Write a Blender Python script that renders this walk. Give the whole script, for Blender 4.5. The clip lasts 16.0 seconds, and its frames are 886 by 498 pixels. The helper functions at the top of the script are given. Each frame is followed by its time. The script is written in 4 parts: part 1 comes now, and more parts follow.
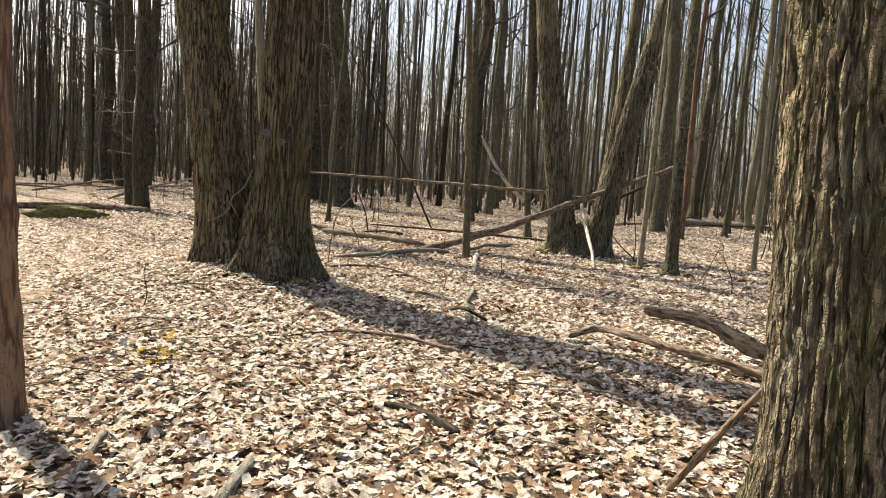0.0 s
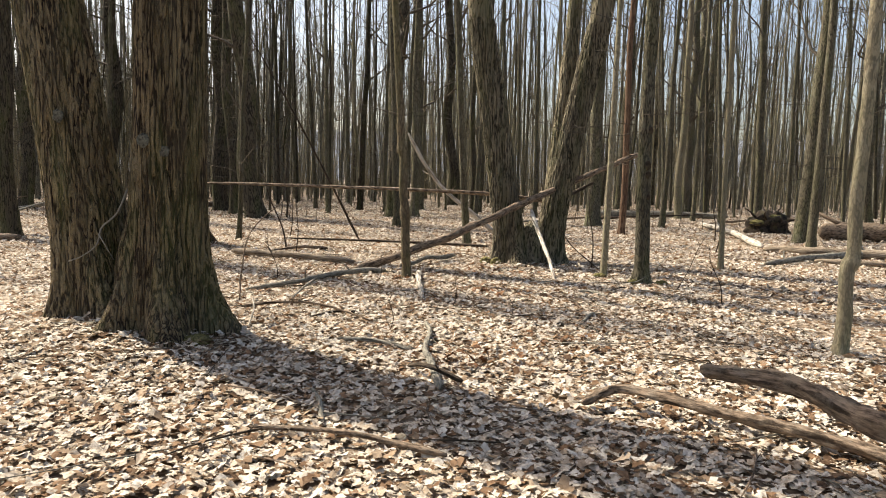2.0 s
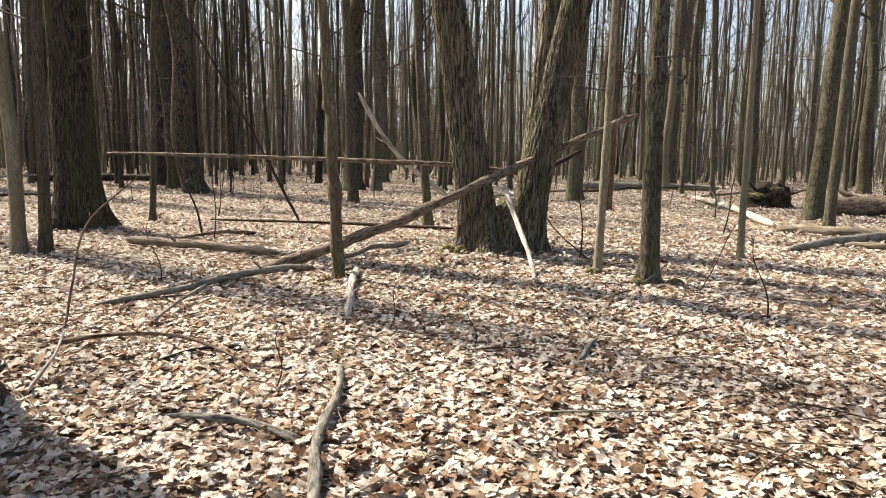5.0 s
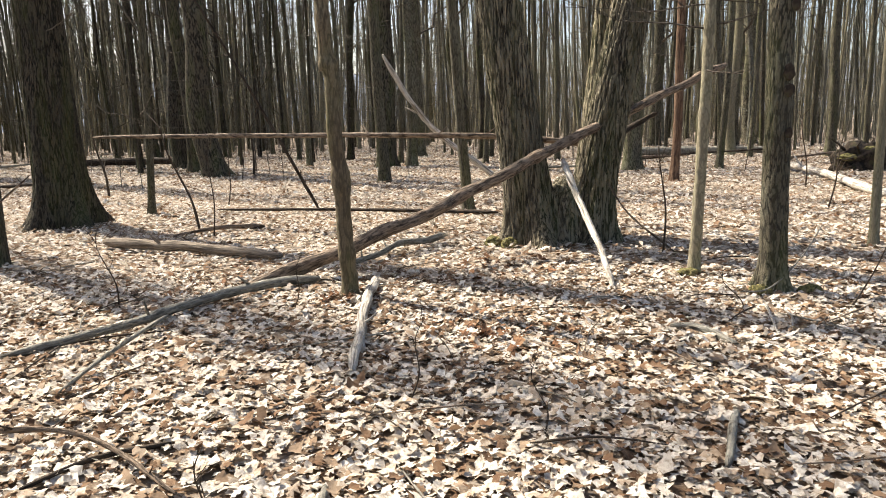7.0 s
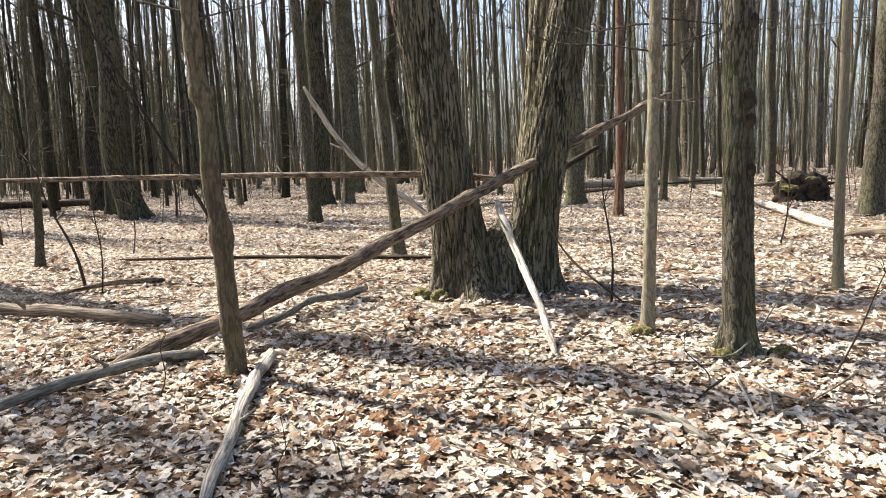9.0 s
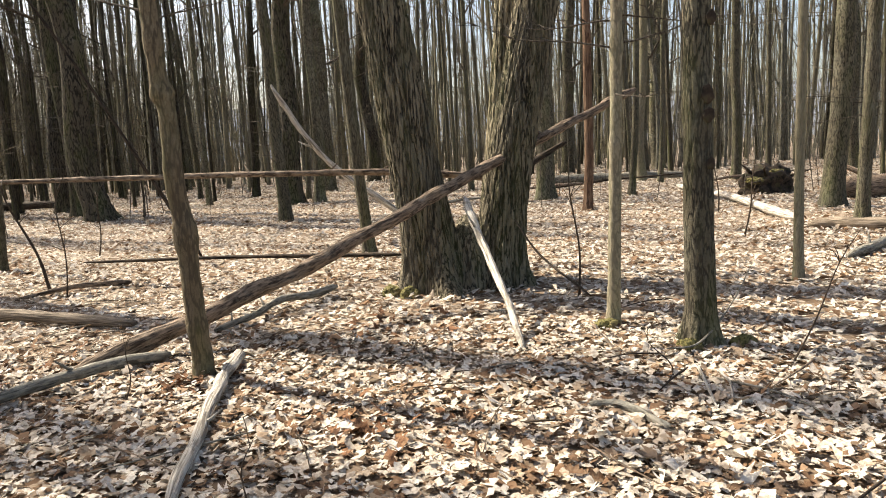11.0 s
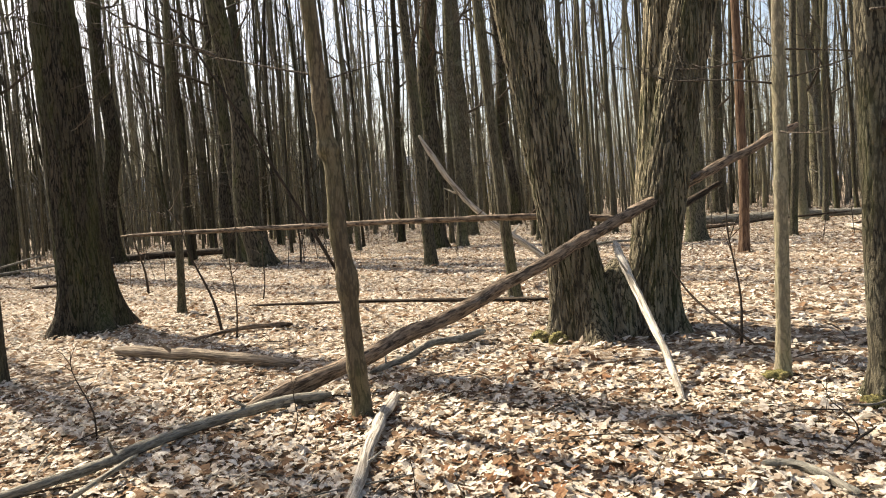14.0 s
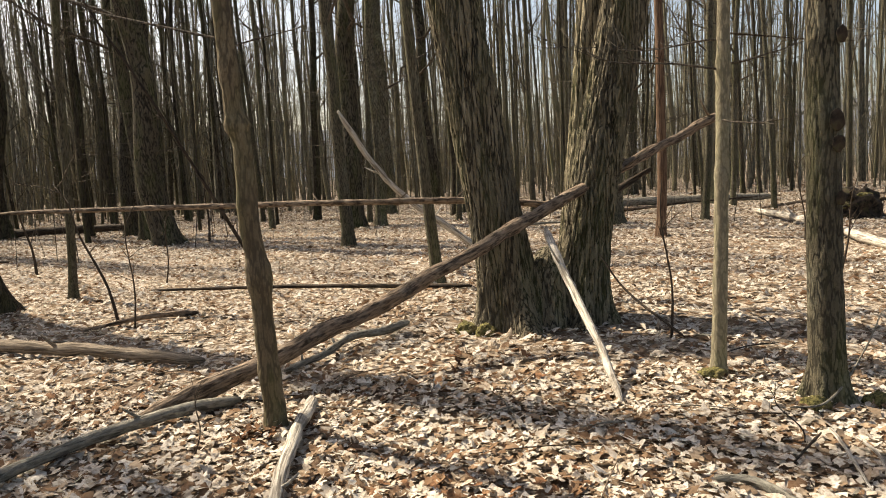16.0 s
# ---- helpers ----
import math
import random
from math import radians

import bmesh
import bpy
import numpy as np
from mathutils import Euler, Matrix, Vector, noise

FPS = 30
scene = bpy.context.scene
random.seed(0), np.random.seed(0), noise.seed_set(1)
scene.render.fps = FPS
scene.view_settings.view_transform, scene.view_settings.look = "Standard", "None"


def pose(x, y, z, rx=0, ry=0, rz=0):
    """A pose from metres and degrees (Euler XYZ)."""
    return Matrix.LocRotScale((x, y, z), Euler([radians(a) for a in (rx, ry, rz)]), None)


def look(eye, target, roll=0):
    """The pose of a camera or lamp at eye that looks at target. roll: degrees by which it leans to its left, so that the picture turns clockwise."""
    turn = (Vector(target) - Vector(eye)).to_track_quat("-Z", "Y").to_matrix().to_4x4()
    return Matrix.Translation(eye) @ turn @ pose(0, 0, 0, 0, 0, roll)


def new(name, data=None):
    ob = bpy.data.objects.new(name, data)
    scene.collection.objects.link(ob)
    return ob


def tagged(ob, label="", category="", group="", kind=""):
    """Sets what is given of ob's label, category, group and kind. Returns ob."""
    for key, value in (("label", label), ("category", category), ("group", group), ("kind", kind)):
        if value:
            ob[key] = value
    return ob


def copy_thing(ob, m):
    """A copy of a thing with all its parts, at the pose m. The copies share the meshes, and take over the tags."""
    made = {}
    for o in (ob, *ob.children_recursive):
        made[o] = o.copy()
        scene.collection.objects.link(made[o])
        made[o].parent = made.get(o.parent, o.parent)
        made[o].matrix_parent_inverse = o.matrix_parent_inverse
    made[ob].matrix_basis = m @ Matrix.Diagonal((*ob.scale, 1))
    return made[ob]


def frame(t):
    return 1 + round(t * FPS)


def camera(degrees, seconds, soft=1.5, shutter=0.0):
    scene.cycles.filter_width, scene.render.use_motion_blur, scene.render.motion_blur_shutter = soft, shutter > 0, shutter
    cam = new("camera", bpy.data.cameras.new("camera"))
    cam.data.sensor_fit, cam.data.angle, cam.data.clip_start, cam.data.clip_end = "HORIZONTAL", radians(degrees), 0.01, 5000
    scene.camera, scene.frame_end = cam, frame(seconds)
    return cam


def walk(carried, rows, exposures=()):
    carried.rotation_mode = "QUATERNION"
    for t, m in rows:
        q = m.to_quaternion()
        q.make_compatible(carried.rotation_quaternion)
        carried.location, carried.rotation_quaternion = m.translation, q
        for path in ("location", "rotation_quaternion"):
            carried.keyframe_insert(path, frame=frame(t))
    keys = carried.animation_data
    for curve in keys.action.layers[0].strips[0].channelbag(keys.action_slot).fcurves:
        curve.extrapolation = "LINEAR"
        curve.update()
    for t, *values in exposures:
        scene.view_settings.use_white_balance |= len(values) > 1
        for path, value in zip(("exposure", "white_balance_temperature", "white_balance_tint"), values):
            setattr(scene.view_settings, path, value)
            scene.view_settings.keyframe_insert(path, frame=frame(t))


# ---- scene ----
cam = camera(64.4, 16.0, 1.0)
PATH = [
    (0, (1.169, 0.84, 1.478), (0.931, 2.816, 1.275), 4.0),
    (0.5, (0.996, 1.349, 1.5), (0.816, 3.335, 1.347), 5.8),
    (1, (0.952, 1.867, 1.515), (0.807, 3.858, 1.399), 1.8),
    (1.5, (0.897, 2.352, 1.561), (0.802, 4.345, 1.417), 0.5),
    (2, (0.674, 2.769, 1.573), (0.664, 4.759, 1.374), 1.3),
    (2.5, (0.635, 3.098, 1.583), (0.651, 5.086, 1.362), -0.5),
    (3, (0.678, 3.553, 1.581), (0.704, 5.535, 1.316), -1.0),
    (3.5, (0.656, 4.034, 1.556), (0.711, 6.013, 1.272), -1.2),
    (4, (0.812, 4.457, 1.527), (0.848, 6.437, 1.248), -2.1),
    (4.5, (1.004, 4.948, 1.558), (1.05, 6.927, 1.271), -0.1),
    (4.7, (1.021, 5.179, 1.543), (1.084, 7.158, 1.264), 1.0),
    (6.8, (1.06, 7.393, 1.512), (1.041, 9.369, 1.203), -0.8),
    (7, (1.072, 7.626, 1.524), (1.01, 9.593, 1.162), -1.2),
    (7.5, (1.075, 7.983, 1.525), (0.949, 9.934, 1.1), -2.0),
    (8, (1.124, 8.356, 1.538), (1.082, 10.323, 1.179), -1.8),
    (8.5, (1.305, 8.571, 1.587), (1.292, 10.555, 1.333), -2.8),
    (9, (1.355, 8.692, 1.552), (1.439, 10.672, 1.279), -1.9),
    (9.2, (1.352, 8.689, 1.562), (1.492, 10.664, 1.279), -1.3),
    (11.3, (1.411, 8.661, 1.554), (1.56, 10.635, 1.269), -2.8),
    (11.5, (1.402, 8.664, 1.557), (1.528, 10.639, 1.272), -2.8),
    (12, (1.378, 8.662, 1.586), (1.407, 10.652, 1.385), -2.8),
    (12.5, (1.342, 8.643, 1.596), (1.27, 10.635, 1.435), -3.0),
    (13, (1.325, 8.633, 1.583), (1.172, 10.623, 1.448), -2.9),
    (13.5, (1.305, 8.645, 1.581), (1.068, 10.627, 1.447), -3.6),
    (14, (1.318, 8.634, 1.582), (1.089, 10.616, 1.441), -4.0),
    (14.5, (1.32, 8.674, 1.568), (1.07, 10.65, 1.386), -4.6),
    (15, (1.253, 8.843, 1.536), (1.059, 10.8, 1.172), -5.3),
    (15.5, (1.153, 9.023, 1.627), (1.111, 10.987, 1.253), -6.5),
    (16, (1.209, 9.112, 1.65), (1.214, 11.1, 1.429), -2.8),
]
walk(cam, [(t, look(eye, target, roll)) for t, eye, target, roll in PATH], 
     [(0, 1.14, 7400, 10), (0.5, 0.94, 7460, 10), (1.0, 0.7, 7300, 10), (1.5, 0.82, 7310, 10), (2.0, 1.12, 7310, 10), (2.5, 1.28, 7160, 10), (4.5, 1.25, 7110, 10),
      (8, 1.42, 6760, 10), (9, 1.44, 6660, 10), (11.5, 1.33, 7280, 10), (12.5, 1.43, 7110, 10), (14, 1.3, 7510, 10), (15, 1.22, 7710, 10), (15.5, 1.12, 7760, 10), (16, 0.99, 7810, 10)])

# ---------------------------------------------------------------- light
SUN_ELEVATION, SUN_AZIMUTH = 47.0, -56.0      # azimuth from +y, clockwise
world = bpy.data.worlds.new("sky")
scene.world = world
world.use_nodes = True
sky = world.node_tree.nodes.new("ShaderNodeTexSky")
sky.sky_type, sky.sun_disc = "NISHITA", False
sky.sun_elevation, sky.sun_rotation = radians(SUN_ELEVATION), radians(SUN_AZIMUTH)
sky.air_density, sky.dust_density, sky.ozone_density = 0.9, 3.0, 1.2
world.node_tree.links.new(sky.outputs[0], world.node_tree.nodes["Background"].inputs[0])
world.node_tree.nodes["Background"].inputs[1].default_value = 0.11
sun = new("sun", bpy.data.lights.new("sun", "SUN"))
sun.data.energy, sun.data.angle, sun.data.color = 5.0, radians(1.2), (1.0, 0.95, 0.86)
sun_way = Vector((math.sin(radians(SUN_AZIMUTH)) * math.cos(radians(SUN_ELEVATION)),
                  math.cos(radians(SUN_AZIMUTH)) * math.cos(radians(SUN_ELEVATION)), math.sin(radians(SUN_ELEVATION))))
sun.matrix_world = look(sun_way * 40, (0, 0, 0))


# ---------------------------------------------------------------- materials
def material(name, rough=0.9, specular=0.2):
    m = bpy.data.materials.new(name)
    m.use_nodes = True
    b = m.node_tree.nodes["Principled BSDF"]
    b.inputs["Roughness"].default_value = rough
    b.inputs["Specular IOR Level"].default_value = specular
    return m, m.node_tree, b


def coords(nt, scale, kind="Object"):
    tc, mp = nt.nodes.new("ShaderNodeTexCoord"), nt.nodes.new("ShaderNodeMapping")
    mp.inputs["Scale"].default_value = scale
    nt.links.new(tc.outputs[kind], mp.inputs[0])
    return mp.outputs[0]


def noise_tex(nt, vec, scale, detail=6.0, rough=0.6):
    n = nt.nodes.new("ShaderNodeTexNoise")
    n.inputs["Scale"].default_value, n.inputs["Detail"].default_value, n.inputs["Roughness"].default_value = scale, detail, rough
    nt.links.new(vec, n.inputs["Vector"])
    return n.outputs["Fac"]


def ramp(nt, fac, stops):
    r = nt.nodes.new("ShaderNodeValToRGB")
    while len(r.color_ramp.elements) < len(stops):
        r.color_ramp.elements.new(0.5)
    for e, (at, c) in zip(r.color_ramp.elements, stops):
        e.position, e.color = at, (*c, 1)
    nt.links.new(fac, r.inputs[0])
    return r.outputs[0]


def mix(nt, fac, a, b):
    m = nt.nodes.new("ShaderNodeMix")
    m.data_type = "RGBA"
    for sock, v in ((m.inputs[0], fac), (m.inputs[6], a), (m.inputs[7], b)):
        if isinstance(v, bpy.types.NodeSocket):
            nt.links.new(v, sock)
        else:
            sock.default_value = (*v, 1) if isinstance(v, tuple) else v
    return m.outputs[2]


def bump(nt, bsdf, height, strength, distance):
    b = nt.nodes.new("ShaderNodeBump")
    b.inputs["Strength"].default_value, b.inputs["Distance"].default_value = strength, distance
    nt.links.new(height, b.inputs["Height"])
    nt.links.new(b.outputs[0], bsdf.inputs["Normal"])


def bark(name, dark, light, lichen, amount, stretch=(24, 24, 2.0), strength=0.6, distance=0.02, moss=0.0, plates=0.55):
    """Bark: long furrows that part and meet along the trunk, cracks across, fine grain, lichen, and a tone of its own for each tree."""
    m, nt, b = material(name, 0.92, 0.15)

    def maths(op, x, y, z=None):
        n = nt.nodes.new("ShaderNodeMath")
        n.operation = op
        for sock, v in zip(n.inputs, (x, y, z)):
            if isinstance(v, bpy.types.NodeSocket):
                nt.links.new(v, sock)
            elif v is not None:
                sock.default_value = v
        return n.outputs[0]

    def furrows(scale, detail, width):
        """0 along the winding lines where a noise crosses its middle, 1 on the ridges between."""
        n = noise_tex(nt, coords(nt, scale), 1.0, detail, 0.5)
        r = nt.nodes.new("ShaderNodeMapRange")
        r.interpolation_type = "SMOOTHSTEP"
        r.inputs[1].default_value, r.inputs[2].default_value = 0.0, width
        nt.links.new(maths("ABSOLUTE", maths("SUBTRACT", n, 0.5), 0.0), r.inputs[0])
        return r.outputs[0]
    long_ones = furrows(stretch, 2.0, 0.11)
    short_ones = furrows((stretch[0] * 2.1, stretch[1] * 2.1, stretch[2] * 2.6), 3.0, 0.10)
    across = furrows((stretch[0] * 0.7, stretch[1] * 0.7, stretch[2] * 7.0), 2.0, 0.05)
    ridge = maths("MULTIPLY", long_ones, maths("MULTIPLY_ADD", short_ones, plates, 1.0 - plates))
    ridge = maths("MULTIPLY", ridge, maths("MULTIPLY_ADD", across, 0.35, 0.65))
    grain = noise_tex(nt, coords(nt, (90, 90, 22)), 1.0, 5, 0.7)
    # furrow colour: darker inner bark, deepened further for the shade inside the furrows
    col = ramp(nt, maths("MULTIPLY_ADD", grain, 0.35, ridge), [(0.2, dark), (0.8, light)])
    broad = noise_tex(nt, coords(nt, (4.0, 4.0, 0.9)), 1.0, 5, 0.6)
    col = mix(nt, ramp(nt, broad, [(0.35, (0.55,) * 3), (0.6, (0, 0, 0))]), col, tuple(0.35 * x + 0.35 * y for x, y in zip(dark, light)))
    patch = maths("MULTIPLY", ramp(nt, noise_tex(nt, coords(nt, (2.6, 2.6, 1.2)), 1.0, 9, 0.75), [(0.5, (0, 0, 0)), (0.66, (amount,) * 3)]), maths("MULTIPLY_ADD", ridge, 0.7, 0.3))
    col = mix(nt, patch, col, lichen)
    if moss:
        green = ramp(nt, noise_tex(nt, coords(nt, (3.0, 3.0, 0.5)), 1.0, 6, 0.7), [(0.46, (0, 0, 0)), (0.66, (moss,) * 3)])
        col = mix(nt, green, col, (0.11, 0.13, 0.035))
    info, hsv = nt.nodes.new("ShaderNodeObjectInfo"), nt.nodes.new("ShaderNodeHueSaturation")
    rng = nt.nodes.new("ShaderNodeMapRange")
    rng.inputs[3].default_value, rng.inputs[4].default_value = 0.75, 1.25
    nt.links.new(info.outputs["Random"], rng.inputs[0])
    nt.links.new(rng.outputs[0], hsv.inputs["Value"])
    nt.links.new(col, hsv.inputs["Color"])
    nt.links.new(hsv.outputs[0], b.inputs["Base Color"])
    bump(nt, b, maths("MULTIPLY_ADD", grain, 0.25, ridge), strength, distance)
    return m


def leaf_material(name, per_object):
    """Dry leaves: each its own tan, straw, grey or russet, veined, letting some light through."""
    m, nt, b = material(name, 0.8, 0.12)
    src = nt.nodes.new("ShaderNodeObjectInfo" if per_object else "ShaderNodeNewGeometry")
    rnd = src.outputs["Random" if per_object else "Random Per Island"]
    col = ramp(nt, rnd, [(0.0, (0.065, 0.036, 0.022)), (0.16, (0.20, 0.115, 0.065)), (0.28, (0.36, 0.27, 0.185)), (0.43, (0.545, 0.477, 0.39)),
                         (0.72, (0.64, 0.587, 0.503)), (1.0, (0.71, 0.673, 0.602))])
    patch = ramp(nt, noise_tex(nt, coords(nt, (1.6, 1.6, 1.6)), 1.0, 5, 0.75), [(0.5, (0, 0, 0)), (0.68, (0.22,) * 3)])
    col = mix(nt, patch, col, (0.30, 0.185, 0.11))
    spots = noise_tex(nt, coords(nt, (38, 38, 38)), 1.0, 5, 0.65)
    col = mix(nt, ramp(nt, spots, [(0.38, (0.6,) * 3), (0.56, (0, 0, 0))]), col, (0.22, 0.15, 0.095))
    nt.links.new(col, b.inputs["Base Color"])
    bump(nt, b, spots, 0.8, 0.008)
    tr = nt.nodes.new("ShaderNodeBsdfTranslucent")
    nt.links.new(col, tr.inputs[0])
    ms = nt.nodes.new("ShaderNodeMixShader")
    ms.inputs[0].default_value = 0.18
    nt.links.new(b.outputs[0], ms.inputs[1])
    nt.links.new(tr.outputs[0], ms.inputs[2])
    nt.links.new(ms.outputs[0], nt.nodes["Material Output"].inputs[0])
    return m


def litter_material(name, shade, low, high):
    """The sheet of old leaves: flakes of many tans over humus, with the shade between leaves painted in as dark gaps.
    """
    m, nt, b = material(name, 0.85, 0.15)
    v = nt.nodes.new("ShaderNodeTexVoronoi")
    v.inputs["Scale"].default_value = 11.0
    warp = coords(nt, (1, 1, 1))
    nt.links.new(warp, v.inputs["Vector"])
    sep = nt.nodes.new("ShaderNodeSeparateColor")
    nt.links.new(v.outputs["Color"], sep.inputs[0])
    flakes = ramp(nt, sep.outputs[0], [(0.0, (0.06, 0.04, 0.025)), (0.28, (0.2, 0.152, 0.105)), (0.55, (0.45, 0.39, 0.31)), (1.0, (0.66, 0.615, 0.53))])
    gaps = ramp(nt, noise_tex(nt, coords(nt, (16, 16, 16)), 1.0, 6, 0.7), [(low, (0.9,) * 3), (high, (0, 0, 0))])
    col = mix(nt, gaps, flakes, (0.10, 0.062, 0.036))
    broad = ramp(nt, noise_tex(nt, coords(nt, (0.35, 0.35, 0.35)), 1.0, 4), [(0.4, (0, 0, 0)), (0.7, (0.35,) * 3)])
    col = mix(nt, broad, col, (0.30, 0.21, 0.14))
    # overall darkening for the shadow that leaves throw on the sheet below
    col = mix(nt, shade, col, (0.07, 0.045, 0.028))
    nt.links.new(col, b.inputs["Base Color"])
    bump(nt, b, v.outputs["Distance"], 0.8, 0.03)
    return m


def wood_material(name, dark, light, stretch, lichen=(0.4, 0.4, 0.34), amount=0.2, kind="Object"):
    """Weathered wood or moss; with kind "UV" the grain and its cracks run along the piece."""
    m, nt, b = material(name, 0.85, 0.2)
    n = noise_tex(nt, coords(nt, stretch, kind), 1.0, 6, 0.65)
    col = ramp(nt, n, [(0.36, dark), (0.6, light)])
    crack = ramp(nt, noise_tex(nt, coords(nt, tuple(v * 0.55 for v in stretch), kind), 1.0, 3, 0.5), [(0.40, (0.85,) * 3), (0.46, (0, 0, 0))])
    col = mix(nt, crack, col, tuple(v * 0.55 for v in dark))
    patch = ramp(nt, noise_tex(nt, coords(nt, (7, 7, 7)), 1.0, 8, 0.75), [(0.52, (0, 0, 0)), (0.64, (amount,) * 3)])
    nt.links.new(mix(nt, patch, col, lichen), b.inputs["Base Color"])
    bump(nt, b, n, 1.0, 0.02)
    return m


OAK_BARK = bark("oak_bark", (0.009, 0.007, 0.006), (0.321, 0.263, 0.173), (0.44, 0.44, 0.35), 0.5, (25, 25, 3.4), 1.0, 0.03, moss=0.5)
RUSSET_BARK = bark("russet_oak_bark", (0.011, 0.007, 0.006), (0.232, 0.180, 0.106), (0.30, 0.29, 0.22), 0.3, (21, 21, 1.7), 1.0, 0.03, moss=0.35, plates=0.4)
GREY_BARK = bark("grey_bark", (0.023, 0.021, 0.016), (0.165, 0.145, 0.101), (0.28, 0.28, 0.215), 0.55, (30, 30, 6.0), 0.7, 0.014, moss=0.35)
# lighter than grey_bark: brightness of sunlit far trunks put into the colour
FAR_LIT_BARK = bark("far_lit_grey_bark", (0.070, 0.068, 0.055), (0.221, 0.209, 0.166), (0.30, 0.30, 0.24), 0.3, (14, 14, 2.5), 0.6, 0.01)
PALE_BARK = bark("pale_smooth_bark", (0.125, 0.110, 0.078), (0.255, 0.222, 0.153), (0.40, 0.395, 0.31), 0.5, (24, 24, 7), 0.4, 0.005, moss=0.35, plates=0.6)
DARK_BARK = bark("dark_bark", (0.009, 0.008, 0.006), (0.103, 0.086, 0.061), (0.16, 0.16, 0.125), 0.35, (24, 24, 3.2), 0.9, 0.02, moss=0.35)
RED_BARK = bark("red_stripped_bark", (0.080, 0.046, 0.030), (0.26, 0.165, 0.108), (0.28, 0.22, 0.165), 0.35, (16, 16, 1.6), 0.6, 0.012)
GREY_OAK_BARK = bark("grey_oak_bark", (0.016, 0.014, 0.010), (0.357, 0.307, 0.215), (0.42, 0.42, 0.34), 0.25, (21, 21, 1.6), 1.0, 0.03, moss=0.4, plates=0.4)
KNOTTY_BARK = bark("brown_speckled_bark", (0.085, 0.066, 0.044), (0.212, 0.167, 0.107), (0.32, 0.31, 0.23), 0.5, (22, 22, 5), 0.5, 0.008, moss=0.4, plates=0.6)
TWIG = bark("twig_bark", (0.032, 0.026, 0.020), (0.136, 0.114, 0.090), (0.24, 0.23, 0.19), 0.3, (40, 40, 12.0), 0.2, 0.004)
LOG_BROWN = wood_material("weathered_brown_log", (0.05, 0.034, 0.023), (0.27, 0.2, 0.143), (48, 9, 1), (0.26, 0.225, 0.18), 0.4, "UV")
LOG_GREY = wood_material("weathered_grey_log", (0.10, 0.092, 0.075), (0.27, 0.25, 0.205), (60, 9, 1), (0.36, 0.35, 0.29), 0.5, "UV")
LOG_TAN = wood_material("tan_barkless_log", (0.12, 0.092, 0.065), (0.34, 0.275, 0.205), (80, 4, 1), (0.12, 0.09, 0.065), 0.4, "UV")
LOG_PALE = wood_material("bleached_bare_wood", (0.27, 0.235, 0.19), (0.60, 0.56, 0.49), (80, 4, 1), (0.15, 0.115, 0.085), 0.6, "UV")
LOG_DARK = wood_material("rotten_dark_wood", (0.014, 0.011, 0.008), (0.075, 0.054, 0.037), (60, 6, 1), (0.12, 0.1, 0.07), 0.3, "UV")
# earth darkened to near black for the shadowed cavity of the root mound
EARTH = wood_material("dark_root_earth", (0.010, 0.008, 0.006), (0.06, 0.042, 0.028), (9, 9, 9), (0.06, 0.065, 0.02), 0.45)
MOSS = wood_material("moss", (0.07, 0.062, 0.023), (0.215, 0.19, 0.07), (60, 60, 60), (0.26, 0.2, 0.11), 0.8)
LICHEN = wood_material("lichen", (0.07, 0.068, 0.055), (0.14, 0.14, 0.112), (50, 50, 50), (0.07, 0.06, 0.045), 0.7)
LITTER = litter_material("leaf_litter", 0.28, 0.42, 0.56)
# darker copy of the litter: leaf-gap shadow painted under the near carpet
SHADED_LITTER = litter_material("gap_shaded_litter", 0.6, 0.44, 0.6)
LEAF, LEAF_ONE = leaf_material("dry_leaves", False), leaf_material("dry_leaf", True)
RUSSET = wood_material("russet_leaf", (0.085, 0.038, 0.018), (0.22, 0.11, 0.055), (22, 22, 22), (0.32, 0.2, 0.11), 0.6)


# ---------------------------------------------------------------- building blocks
def height(x, y):
    """The forest floor: nearly level, gently uneven, with a rise round the great twin oak."""
    h = 0.05 * noise.noise((x * 0.35, y * 0.35, 3.0)) + 0.025 * noise.noise((x * 1.3, y * 1.3, 7.0))
    h += 0.17 * math.exp(-((x + 2.4) ** 2 + (y - 9.5) ** 2) / 2.4)
    return h


def tube(verts, faces, pts, radii, sides=6, rough=0.0, cap=True):
    """A tapered limb along pts, added to the lists."""
    first, n = len(verts), len(pts)
    side = None
    for i, (p, r) in enumerate(zip(pts, radii)):
        d = (pts[min(i + 1, n - 1)] - pts[max(i - 1, 0)]).normalized()
        if side is None:
            side = d.orthogonal().normalized()
        side = (side - d * side.dot(d)).normalized()
        up = d.cross(side)
        for k in range(sides):
            a = 2 * math.pi * k / sides
            q = r
            if rough:
                q = r * (1 + rough * noise.noise((p.x * 7 + math.cos(a) * 1.5, p.y * 7 + math.sin(a) * 1.5, p.z * 7)))
            verts.append(p + (side * math.cos(a) + up * math.sin(a)) * q)
    for i in range(n - 1):
        for k in range(sides):
            a, b = first + i * sides + k, first + i * sides + (k + 1) % sides
            faces.append((a, b, b + sides, a + sides))
    if cap:
        faces.append(tuple(first + k for k in reversed(range(sides))))
        faces.append(tuple(first + (n - 1) * sides + k for k in range(sides)))


